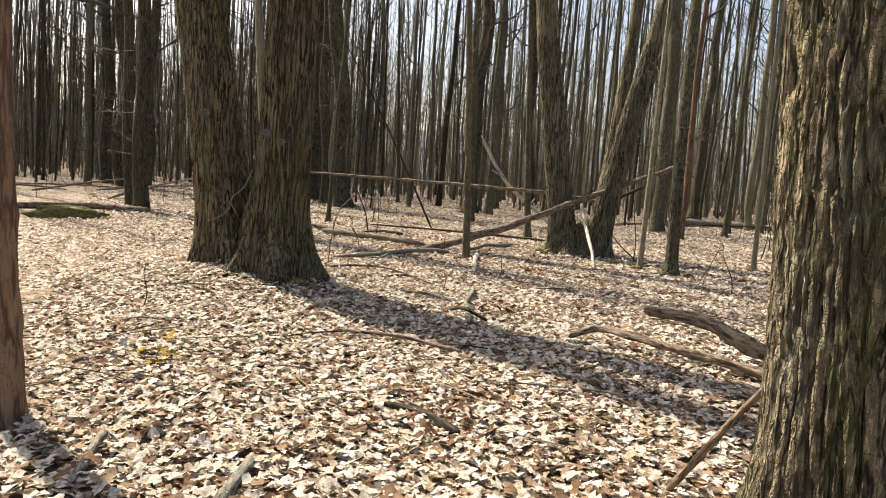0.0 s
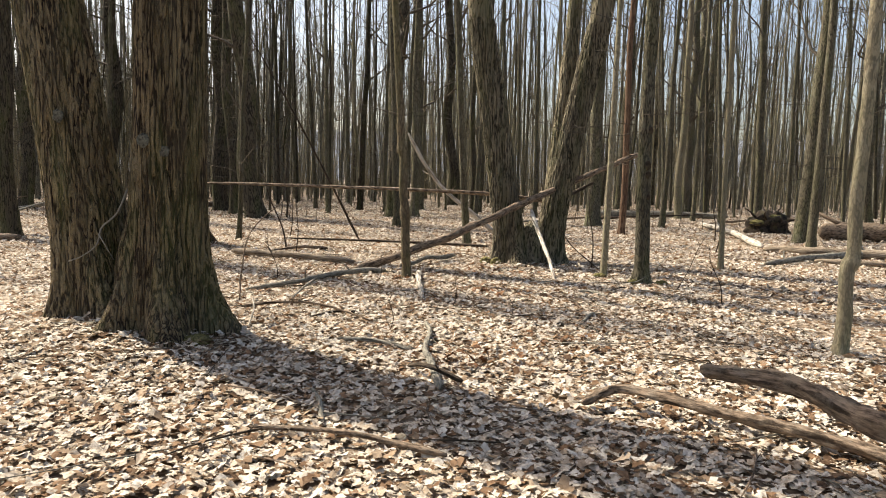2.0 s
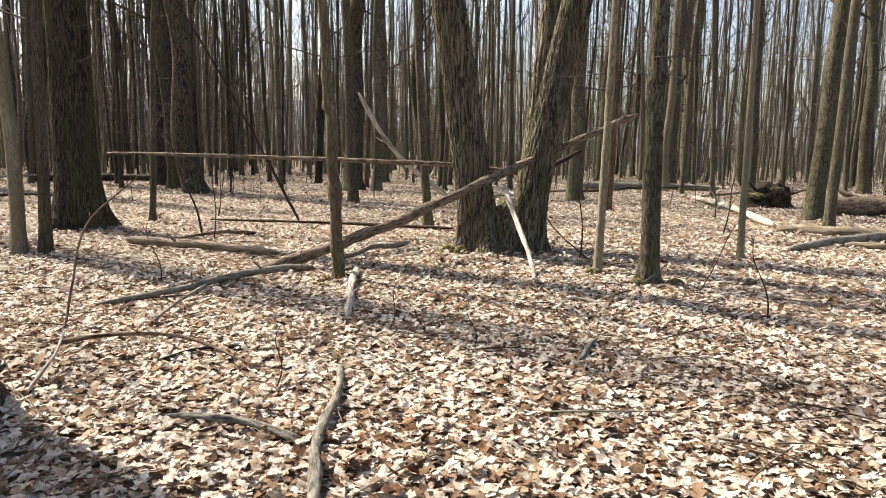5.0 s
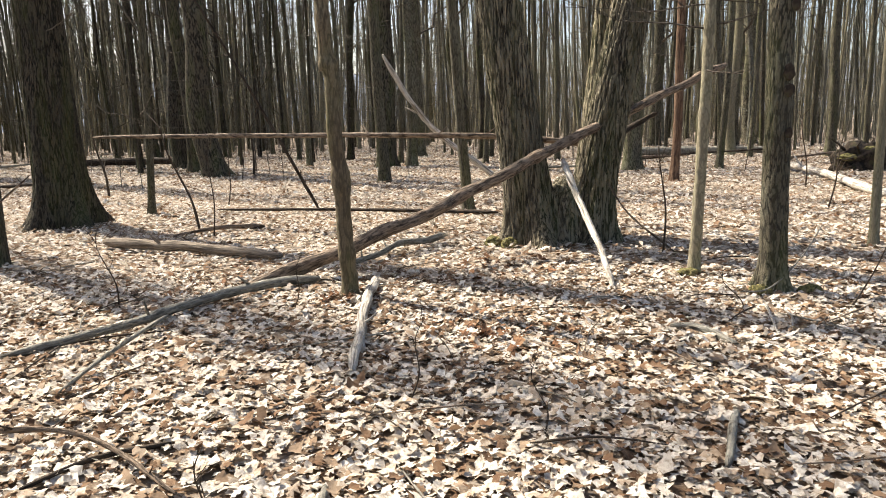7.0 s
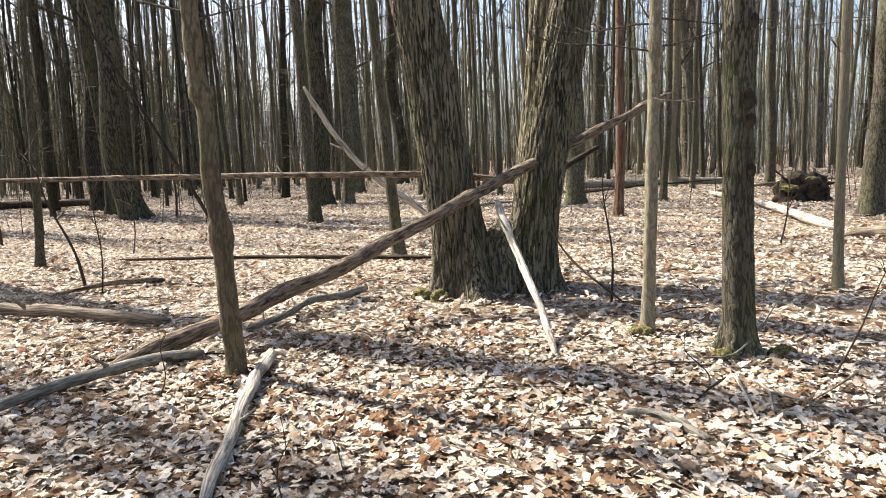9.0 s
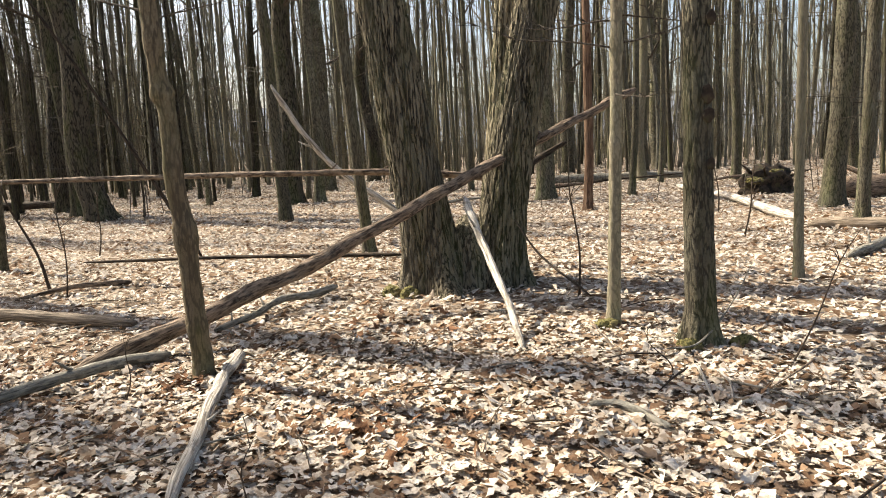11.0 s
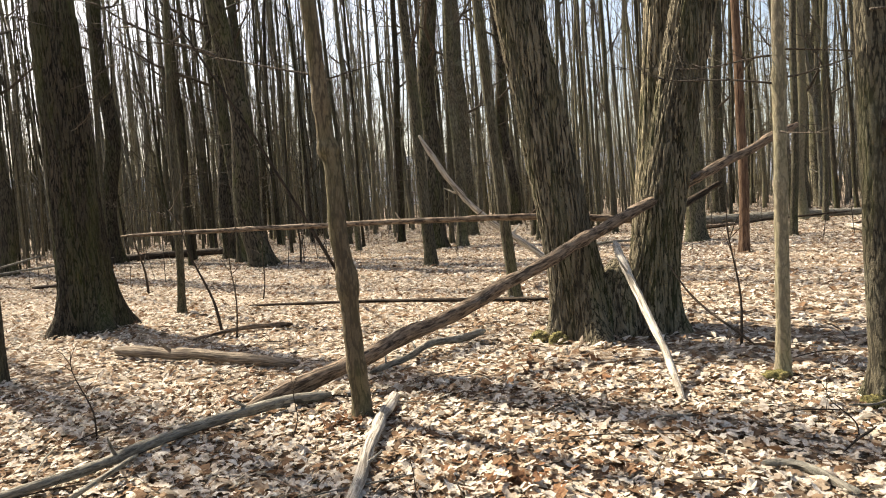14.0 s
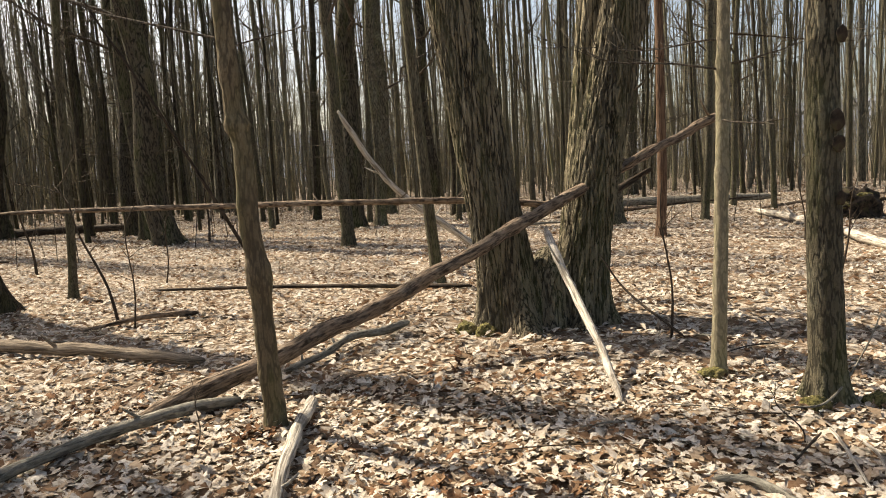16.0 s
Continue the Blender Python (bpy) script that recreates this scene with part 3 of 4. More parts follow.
def knot(parent, x, y, z, r, mat, label, seed=1, tall=1.5):
    """A scar or knot that bulges a little from a trunk."""
    bm = bmesh.new()
    bmesh.ops.create_icosphere(bm, subdivisions=3, radius=1.0)
    for v in bm.verts:
        v.co *= 1 + 0.3 * noise.noise(v.co * 2.2 + Vector((seed * 5.0, 0, 0)))
        v.co = Vector((v.co.x * r, v.co.y * r * 0.12, v.co.z * r * tall))
    me = bpy.data.meshes.new("knot")
    bm.to_mesh(me)
    bm.free()
    me.materials.append(mat)
    me.polygons.foreach_set("use_smooth", [True] * len(me.polygons))
    o = part("knot", me, parent, label)
    o.location = (x, y, z)


knot(grey_tree, -0.02, -0.105, 1.86, 0.045, EARTH, "dark healed knot in the bark", 1)
knot(grey_tree, -0.01, -0.108, 1.72, 0.042, EARTH, "dark healed knot in the bark", 2, 1.2)
knot(grey_tree, 0.0, -0.108, 2.38, 0.035, EARTH, "dark healed knot in the bark", 3)
knot(grey_tree, 0.01, -0.106, 1.38, 0.03, EARTH, "dark healed knot in the bark", 4)
knot(twin, 0.30, -0.54, 1.72, 0.055, LICHEN, "pale grey lichen patch on the bark", 5, 1.1)
knot(twin, 0.48, -0.53, 1.63, 0.045, LICHEN, "pale grey lichen patch on the bark", 6, 1.1)
knot(twin, -0.68, -0.1, 1.95, 0.05, LICHEN, "pale grey lichen patch on the bark", 7, 1.2)


vine_v, vine_f = [], []
tube(vine_v, vine_f, curve_points([(-0.08, -0.02, 1.28), (-0.16, -0.08, 1.05), (-0.28, -0.13, 0.92), (-0.31, -0.18, 0.76), (-0.44, -0.2, 0.65), (-0.56, -0.22, 0.6)], 20),
     [0.011 - 0.0003 * i for i in range(20)], 7, 0.2)
tube(vine_v, vine_f, [Vector((-0.3, -0.16, 0.86)), Vector((-0.2, -0.2, 0.72)), Vector((-0.14, -0.2, 0.62))], [0.007, 0.005, 0.003], 6)
part("vine", mesh_of("vine", vine_v, vine_f, LOG_GREY), twin, "thin grey bare climber on the stem")


def sapling(x, y, r, ctrl, mat, label, top=11.0, knots=(), seed=1):
    """A young tree whose stem follows ctrl (offsets from its foot) and then rises straight."""
    t = new("sapling")
    t.location = on(x, y, -0.03)
    rng = random.Random(seed)
    last, prev = Vector(ctrl[-1]), Vector(ctrl[-2])
    d = (last - prev).normalized()
    pts = curve_points([*ctrl, tuple(last + d * (top - last.z) * 0.5), tuple(last + d * (top - last.z))], 90)
    verts, faces = [], []
    rad = []
    for p in pts:
        q = r * (1 - 0.75 * p.z / top) * (1 + 0.5 * math.exp(-max(p.z, 0) / 0.08))
        for kz, ks in knots:
            q += r * ks * math.exp(-((p.z - kz) / 0.05) ** 2)
        rad.append(q)
    tube(verts, faces, pts, rad, 18, 0.12)
    part("trunk", mesh_of("trunk", verts, faces, mat), t)
    part("crown", crown_mesh("crown", TWIG, r, ((last.x + d.x * 4) / (last.z + 4), 0), 3.6, top, 9, rng, 1.6, lower=5), t, "thin bare twigs")
    return tagged(t, label, "sapling")


sapling(0.06, 13.62, 0.071, [(0, 0, -0.1), (0.0, 0, 0.15), (-0.025, 0, 0.6), (-0.035, 0, 1.05), (-0.075, 0, 1.45), (-0.075, 0, 1.85), (-0.115, 0, 2.15), (-0.145, 0, 2.8), (-0.2, 0, 3.6)], KNOTTY_BARK,
        "crooked young tree with swollen knots leaning over the log", 10, ((0.42, 0.12), (1.0, 0.26), (1.1, 0.28), (1.5, 0.1), (2.02, 0.36), (2.35, 0.15)), 3)
sapling(3.27, 14.32, 0.056, [(0, 0, -0.1), (0.01, 0, 0.3), (0.03, 0, 1.2), (0.05, 0, 2.5)], PALE_BARK,
        "slender pale sapling with a mossy foot", 10, ((1.55, 0.2), (2.3, 0.25)), 4)
sapling(4.32, 9.16, 0.066, [(0, 0, -0.1), (0.02, 0, 0.4), (0.01, 0, 0.8), (0.055, 0, 0.98), (0.05, 0, 1.5), (0.075, 0, 2.3), (0.09, 0, 3.8)], PALE_BARK,
        "pale young tree with a kinked stem in leaf litter", 11, ((0.9, 0.18), (1.55, 0.12)), 5)
sapling(-1.61, 4.26, 0.11, [(0, 0, -0.1), (0, 0, 0.3), (-0.05, 0, 1.2), (-0.08, 0, 2.5)], RED_BARK, "young reddish trunk beside the path", 11, ((1.15, 0.12),), 6)


# ---------------------------------------------------------------- fallen wood
fallen("fallen_log", [(-0.95, 13.85, 0.03), (0.3, 14.7, 0.42), (1.4, 15.45, 0.85), (2.25, 16.05, 1.22), (3.4, 16.85, 1.68), (4.62, 17.5, 2.18)], 0.072, 0.05, LOG_BROWN,
       "long brown fallen log lodged in the oak's fork", sides=16, count=60, stubs=3, seed=2)
fallen("fallen_branch", [on(-1.95, 11.9, 0.05), on(-1.45, 12.5, 0.09), on(-1.18, 13.15, 0.08), on(-0.75, 13.7, 0.1), on(-0.3, 14.1, 0.08)], 0.03, 0.045, LOG_GREY,
       "curved grey fallen branch lying in leaves", "branch", stubs=2, seed=3)
fallen("fallen_branch", [on(-0.15, 14.85, 0.05), on(0.12, 15.3, 0.07), on(0.32, 15.75, 0.12), on(0.55, 16.0, 0.1), on(0.84, 16.25, 0.12)], 0.028, 0.045, LOG_GREY, "short bent grey fallen branch under the log", "branch", stubs=2, seed=4)
fallen("leaning_stick", [(2.39, 13.74, 0.01), (2.36, 14.4, 0.32), (2.3, 15.2, 0.66), (2.24, 15.95, 1.03)], 0.026, 0.042, LOG_PALE,
       "bleached bare stick leaning against the oak", "stick", sides=12, stubs=1, seed=5)
fallen("fallen_stick", [on(0.23, 14.05, 0.08), on(0.27, 13.2, 0.08), on(0.38, 11.64, 0.05)], 0.045, 0.034, LOG_PALE, "pale barkless stick lying along the path", "stick", sides=12, stubs=1, seed=6)
fallen("fallen_stick", [on(0.47, 10.35, 0.04), on(0.53, 9.6, 0.07), on(0.5, 9.0, 0.06), on(0.56, 8.5, 0.07), on(0.66, 7.75, 0.05)], 0.022, 0.032, LOG_GREY, "long grey stick lying in leaves", "stick", seed=7)
fallen("fallen_log", [on(-3.45, 16.2, 0.07), on(-2.2, 15.75, 0.09), on(-0.97, 15.3, 0.06)], 0.066, 0.052, LOG_TAN, "tan barkless log half sunk in leaves", stubs=1, seed=8)
fallen("fallen_branch", [on(-3.24, 19.75, 0.05), on(-0.8, 19.2, 0.09), on(1.6, 18.5, 0.06)], 0.02, 0.035, LOG_DARK, "thin dark branch lying behind the oak", "branch", seed=9)
fallen("fallen_pole", [(-4.85, 18.9, 1.36), (-2.5, 18.3, 1.35), (0.0, 17.8, 1.32), (1.7, 17.75, 1.26), (3.2, 17.75, 1.1)], 0.03, 0.045, LOG_BROWN,
       "long thin pole lodged level between trees", "pole", count=50, stubs=4, seed=10)
fallen("leaning_branch", [(-0.36, 20.7, 2.7), (0.1, 20.95, 1.88), (0.55, 21.15, 1.32), (1.15, 21.35, 0.82), (1.7, 21.6, 0.38), (2.1, 21.8, 0.05)], 0.042, 0.065, LOG_PALE,
       "bleached branch propped among the trees", "branch", stubs=3, seed=11)
fallen("fallen_log", [on(7.4, 35.0, 0.15), on(10.3, 34.6, 0.18), on(13.3, 34.6, 0.16)], 0.16, 0.12, LOG_GREY, "grey fallen log far behind the oak", seed=12)
fallen("fallen_log", [on(10.2, 29.3, 0.1), on(9.4, 24.5, 0.12), on(8.5, 20.2, 0.07)], 0.07, 0.09, LOG_PALE, "pale fallen log among the trees", stubs=1, seed=13)
fallen("fallen_branch", [on(7.0, 16.7, 0.05), on(8.4, 17.6, 0.09), on(10.4, 18.5, 0.12)], 0.05, 0.09, LOG_GREY, "grey fallen branch in leaves", "branch", stubs=2, seed=14)
fallen("fallen_log", [on(12.0, 24.2, 0.25), on(14.0, 23.6, 0.28), on(17.0, 22.8, 0.25)], 0.28, 0.24, LOG_BROWN, "thick old fallen trunk beside the root mound", sides=16, stubs=1, seed=15)
fallen("fallen_branch", [on(8.3, 17.3, 0.05), on(9.2, 16.8, 0.06), on(10.6, 16.6, 0.05)], 0.055, 0.045, LOG_TAN, "pale fallen branch in leaves", "branch", seed=16)
fallen("fallen_branch", [(1.62, 7.4, 0.09), (1.78, 7.5, 0.13), (1.94, 7.5, 0.16), (2.4, 7.15, 0.14), (2.95, 6.73, 0.11), (3.3, 6.37, 0.08), (3.8, 5.9, 0.04)], 0.03, 0.044, LOG_BROWN,
       "thick brown fallen branch with a hooked end", "branch", sides=18, count=70, rough=0.5, stubs=1, seed=17)
fallen("fallen_branch", [(2.18, 6.82, 0.5), (2.6, 6.58, 0.48), (2.79, 6.26, 0.41), (3.18, 5.92, 0.32), (3.75, 5.5, 0.06)], 0.042, 0.072, LOG_BROWN,
       "weathered brown fallen branch, cracked along its grain", "branch", sides=18, count=70, rough=0.5, seed=18)
fallen("leaning_stick", [(1.95, 4.3, 0.02), (2.08, 4.05, 0.4), (2.2, 3.74, 0.78)], 0.019, 0.014, LOG_BROWN, "brown stick leaning on the mossy oak", "stick", seed=19)
fallen("fallen_stick", [on(0.35, 5.05, 0.03), on(0.6, 4.95, 0.04), on(0.87, 4.68, 0.03)], 0.02, 0.03, LOG_DARK, "short dark rotten stick in leaves", "stick", seed=20)
fallen("fallen_stick", [on(-0.09, 4.05, 0.03), on(-0.04, 3.5, 0.03)], 0.03, 0.03, LOG_GREY, "short grey stick in leaves", "stick", seed=21)
fallen("fallen_stick", [on(-0.97, 4.2, 0.03), on(-0.75, 3.6, 0.03)], 0.025, 0.02, LOG_GREY, "grey stick half under leaves", "stick", seed=22)
fallen("fallen_twig", [on(-0.5, 6.92, 0.05), on(0.1, 6.75, 0.08), on(0.7, 6.5, 0.05)], 0.014, 0.02, LOG_BROWN, "long thin brown twig on the leaves", "twig", seed=23)
fallen("fallen_log", [on(-11.4, 16.6, 0.08), on(-10.0, 17.6, 0.09), on(-8.6, 18.0, 0.08)], 0.09, 0.08, LOG_BROWN, "brown fallen log by the mossy patch", seed=24)


def mound(name, x, y, rx, ry, h, mat, label, category, seed=1):
    """A lump of earth, root or moss with a torn surface."""
    bm = bmesh.new()
    bmesh.ops.create_icosphere(bm, subdivisions=4, radius=1.0)
    for v in bm.verts:
        n = noise.fractal(v.co * 1.9 + Vector((seed * 3.1, 0, 0)), 0.8, 2.1, 5)
        v.co *= 1 + 0.32 * n
        v.co = Vector((v.co.x * rx, v.co.y * ry, v.co.z * h))
    me = bpy.data.meshes.new(name)
    bm.to_mesh(me)
    bm.free()
    me.materials.append(mat)
    me.polygons.foreach_set("use_smooth", [True] * len(me.polygons))
    ob = new(name, me)
    ob.location = on(x, y, h * 0.2)
    return tagged(ob, label, category)


mound("fallen_log", -8.95, 15.35, 0.85, 0.16, 0.22, MOSS, "short rotten log grown over with yellow-green moss", "log", 12).rotation_euler = (0, 0.04, 0.5)
roots = mound("root_mound", 11.4, 26.4, 0.72, 0.45, 0.58, EARTH, "upturned root mound with moss, cavity shadow painted into its dark earth", "root mound", 2)
rrng = random.Random(14)
for _ in range(11):                                # torn roots that stand out of the earth
    a, e = rrng.uniform(0, 6.28), rrng.uniform(-0.1, 1.2)
    d = Vector((math.cos(a) * math.cos(e), math.sin(a) * math.cos(e) * 0.6, math.sin(e)))
    q = [d * 0.5, d * 0.8 + Vector((rrng.uniform(-.1, .1), 0, rrng.uniform(-.1, .1))), d * rrng.uniform(0.85, 1.25) + Vector((rrng.uniform(-.25, .25), 0, rrng.uniform(-.25, .1)))]
    rv, rf = [], []
    tube(rv, rf, q, [0.045, 0.026, 0.008], 6, 0.2)
    part("root", mesh_of("root", rv, rf, EARTH), roots)


for k, (mx, mz, mr) in enumerate(((-0.42, 0.22, 0.24), (0.12, 0.42, 0.2))):
    bm = bmesh.new()
    bmesh.ops.create_icosphere(bm, subdivisions=3, radius=1.0)
    for v in bm.verts:
        v.co *= 1 + 0.35 * noise.fractal(v.co * 2.4 + Vector((k * 4.0, 0, 0)), 0.8, 2.1, 4)
        v.co = Vector((v.co.x * mr, v.co.y * mr * 0.5, v.co.z * mr * 0.4))
    me = bpy.data.meshes.new("moss_patch")
    bm.to_mesh(me)
    bm.free()
    me.materials.append(MOSS)
    part("moss_patch", me, roots, "yellow-green moss on the torn earth").location = (mx, -0.26, mz)


# dead stem leaning far behind the crooked sapling
fallen("leaning_dead_stem", [(-1.4, 19.6, 0.0), (-2.2, 19.6, 1.55), (-3.1, 19.6, 3.2), (-4.3, 19.6, 5.2)], 0.03, 0.014, LOG_DARK, "thin dark dead stem leaning among the trees", "stem", stubs=4, seed=31)
fallen("fallen_branch", [(2.8, 16.2, 0.75), (3.02, 15.95, 0.38), (3.4, 15.4, 0.03)], 0.008, 0.014, LOG_DARK, "thin dark branch leaning on the oak's foot", "branch", seed=32)
fallen("broken_branch", [(3.0, 16.8, 1.28), (3.3, 16.95, 1.4), (3.62, 17.05, 1.56)], 0.05, 0.03, LOG_DARK, "dark broken branch under the lodged log", "branch", seed=33)
fallen("fallen_stick", [on(2.52, 12.48, 0.04), on(2.7, 12.38, 0.05), on(2.84, 12.05, 0.02)], 0.018, 0.03, LOG_GREY, "short grey slab of bark in leaves", "stick", seed=34)
fallen("fallen_stick", [on(0.38, 8.4, 0.05), on(0.56, 8.1, 0.13), on(0.82, 7.95, 0.06)], 0.016, 0.022, LOG_DARK, "dark stick across the path", "stick", stubs=1, seed=35)
fallen("fallen_twig", [on(-1.6, 10.5, 0.04), on(-1.2, 10.62, 0.1), on(-0.7, 10.62, 0.1), on(-0.1, 10.25, 0.04)], 0.02, 0.009, LOG_BROWN, "long thin branch by the twin oak", "twig", stubs=4, seed=36)
fallen("fallen_stick", [on(-0.28, 7.72, 0.03), on(-0.16, 7.4, 0.04), on(-0.08, 7.05, 0.03)], 0.014, 0.02, LOG_GREY, "thin grey stick in leaves", "stick", seed=37)
fallen("fallen_log", [on(2.82, 6.1, 0.06), on(2.93, 5.68, 0.08), on(3.02, 5.2, 0.06)], 0.045, 0.06, LOG_TAN, "short brown log end in leaves", seed=38)
fallen("fallen_stick", [on(-0.35, 9.24, 0.04), on(0.05, 9.2, 0.06), on(0.42, 9.02, 0.03)], 0.018, 0.024, LOG_GREY, "grey stick half under leaves", "stick", seed=45)
fallen("fallen_stick", [on(3.4, 13.02, 0.05), on(3.3, 12.7, 0.07), on(3.18, 12.25, 0.03)], 0.012, 0.008, LOG_PALE, "thin pale stick by the grey tree", "stick", sides=8, seed=46)
fallen("fallen_stick", [on(3.47, 12.88, 0.05), on(3.42, 12.6, 0.06), on(3.32, 12.35, 0.03)], 0.01, 0.007, LOG_PALE, "thin pale stick by the grey tree", "stick", sides=8, seed=47)
fallen("fallen_twig", [on(3.35, 13.38, 0.05), on(3.6, 13.4, 0.08), on(4.0, 13.7, 0.3), on(4.25, 13.9, 0.55)], 0.009, 0.005, LOG_GREY, "thin grey twig across the grey tree's foot", "twig", sides=7, stubs=3, seed=48)
fallen("fallen_twig", [on(-1.42, 10.3, 0.2), on(-1.3, 9.9, 0.12), on(-1.22, 9.45, 0.04)], 0.008, 0.012, LOG_PALE, "pale twig at the twin oak's root", "twig", sides=7, stubs=1, seed=49)
fallen("fallen_branch", [on(-1.22, 11.3, 0.04), on(-1.2, 11.9, 0.1), on(-1.2, 12.75, 0.1)], 0.012, 0.018, LOG_GREY, "forked grey side branch in leaves", "branch", sides=8, seed=50)
fallen("fallen_branch", [on(-1.75, 10.95, 0.03), on(-1.8, 11.2, 0.35), on(-1.72, 11.35, 0.85), on(-1.35, 11.5, 1.25)], 0.013, 0.006, LOG_BROWN, "thin dark leaning branch by the twin oak", "branch", sides=8, stubs=3, seed=51)
for i, (x, y, dx, dy, lift) in enumerate(((-14.5, 24.5, 1.2, 1.6, 0.6), (-16.5, 24.0, 2.4, -1.5, 0.12), (-11.5, 23.5, 0.9, 1.4, 0.8), (-17.0, 25.5, 2.4, 1.0, 0.15), (-9.5, 24.5, 1.6, -0.6, 0.1),
                                          (-13.0, 27.0, 2.8, 0.3, 0.5), (6.5, 31.0, 1.8, 0.4, 0.1), (9.0, 31.5, 2.2, -0.4, 0.3), (3.4, 27.0, 1.2, 0.5, 0.1), (13.5, 31.0, 2.5, 0.5, 0.2))):
    fallen("fallen_branch", [on(x - dx, y - dy, 0.06), on(x, y, 0.12 + lift * 0.5), on(x + dx, y + dy, 0.08 + lift)], 0.05, 0.022, (LOG_BROWN, LOG_DARK, LOG_GREY)[i % 3],
           "old fallen branch deep in the wood", "branch", sides=8, count=22, stubs=4, seed=70 + i)
fallen("fallen_log", [on(-14.3, 34.2, 0.15), on(-11.5, 34.5, 0.18), on(-8.5, 35.0, 0.14)], 0.15, 0.12, LOG_DARK, "dark fallen log deep in the wood", seed=40)
fallen("fallen_log", [on(8.2, 19.4, 0.08), on(9.2, 18.6, 0.1), on(11.2, 17.6, 0.1)], 0.09, 0.11, LOG_TAN, "thick tan barkless log", stubs=1, seed=41)
fallen("fallen_twig", [on(-0.78, 10.25, 0.03), on(-0.6, 10.5, 0.05), on(-0.34, 10.72, 0.03)], 0.01, 0.014, LOG_DARK, "thin dark twig on the leaves", "twig", seed=42)
fallen("fallen_stick", [on(2.2, 10.5, 0.03), on(2.33, 10.8, 0.05), on(2.47, 11.1, 0.03)], 0.018, 0.022, LOG_GREY, "short grey stick on the leaves", "stick", seed=43)
fallen("fallen_branch", [on(-2.9, 17.0, 0.03), on(-2.4, 17.4, 0.1), on(-1.9, 17.9, 0.05)], 0.02, 0.04, LOG_BROWN, "short brown branch on the leaves", "branch", seed=44)


def shrub(x, y, tall, lean, label, seed, r=0.012, twigs=5, mat=LOG_DARK):
    """A thin upright stem with a few bare side twigs."""
    rng = random.Random(seed)
    t = new("seedling")
    t.location = on(x, y, -0.02)
    pts = curve_points([(0, 0, 0), (lean * tall * 0.3 + 0.03, 0, tall * 0.35), (lean * tall * 0.75 - 0.03, 0, tall * 0.75), (lean * tall, 0, tall)], 14)
    verts, faces = [], []
    tube(verts, faces, pts, [r * (1 - 0.75 * i / 13) for i in range(14)], 7, 0.2)
    part("stem", mesh_of("stem", verts, faces, mat), t)
    for _ in range(twigs):
        verts, faces = [], []
        at = pts[rng.randint(5, 13)]
        d = Vector((rng.uniform(-1, 1), rng.uniform(-1, 1), rng.uniform(0.2, 0.9))).normalized()
        ln = tall * rng.uniform(0.12, 0.3)
        mid = at + d * ln * 0.5 + Vector((0, 0, 0.03))
        tube(verts, faces, [at, mid, at + d * ln + Vector((0, 0, 0.08 * ln))], [r * 0.4, r * 0.3, 0.002], 4, cap=False)
        part("twig", mesh_of("twig", verts, faces, mat), t)
    return tagged(t, label, "seedling", "seedlings of the undergrowth")


shrub(-2.65, 17.35, 1.5, -0.3, "thin dark bare leaning seedling", 1, 0.022)
shrub(-2.45, 17.3, 1.4, 0.02, "thin dark bare upright seedling", 2, 0.012, 9)
shrub(3.34, 15.6, 1.5, -0.05, "thin brown seedling by the oak", 3, 0.014, 4)
shrub(-6.6, 22.6, 1.5, -0.15, "thin dark bare seedling", 4, 0.03, 4)
shrub(-5.3, 28.9, 1.8, 0.0, "thin dark bare seedling", 5, 0.04, 4)
shrub(-2.45, 7.1, 0.5, 0.1, "tiny bare seedling in leaves", 7, 0.007, 4)
shrub(0.75, 11.3, 0.5, 0.2, "tiny bare seedling in leaves", 8, 0.006, 4)
shrub(1.45, 10.9, 0.42, -0.1, "tiny bare seedling in leaves", 9, 0.005, 4)
shrub(0.1, 9.9, 0.45, 0.1, "tiny bare seedling in leaves", 10, 0.006, 4)
shrub(6.9, 19.0, 1.3, 0.15, "thin brown bare seedling", 11, 0.016, 5)
shrub(8.2, 22.5, 1.5, -0.1, "thin brown bare seedling", 12, 0.018, 5)
shrub(-0.35, 13.2, 0.5, 0.2, "tiny bare seedling in leaves", 13, 0.006, 5)
shrub(-1.9, 13.4, 0.7, -0.2, "tiny bare seedling in leaves", 14, 0.008, 6)
shrub(-3.3, 20.5, 1.2, 0.1, "thin dark bare seedling", 15, 0.014, 6)


shrub(4.05, 13.0, 0.9, 0.5, "thin bare leaning seedling by the grey tree", 16, 0.008, 4)
shrub(3.2, 12.9, 0.35, -0.5, "tiny bare seedling in leaves", 17, 0.006, 3)
shrub(4.3, 11.9, 0.8, -0.25, "thin bare leaning seedling in leaves", 18, 0.009, 5)


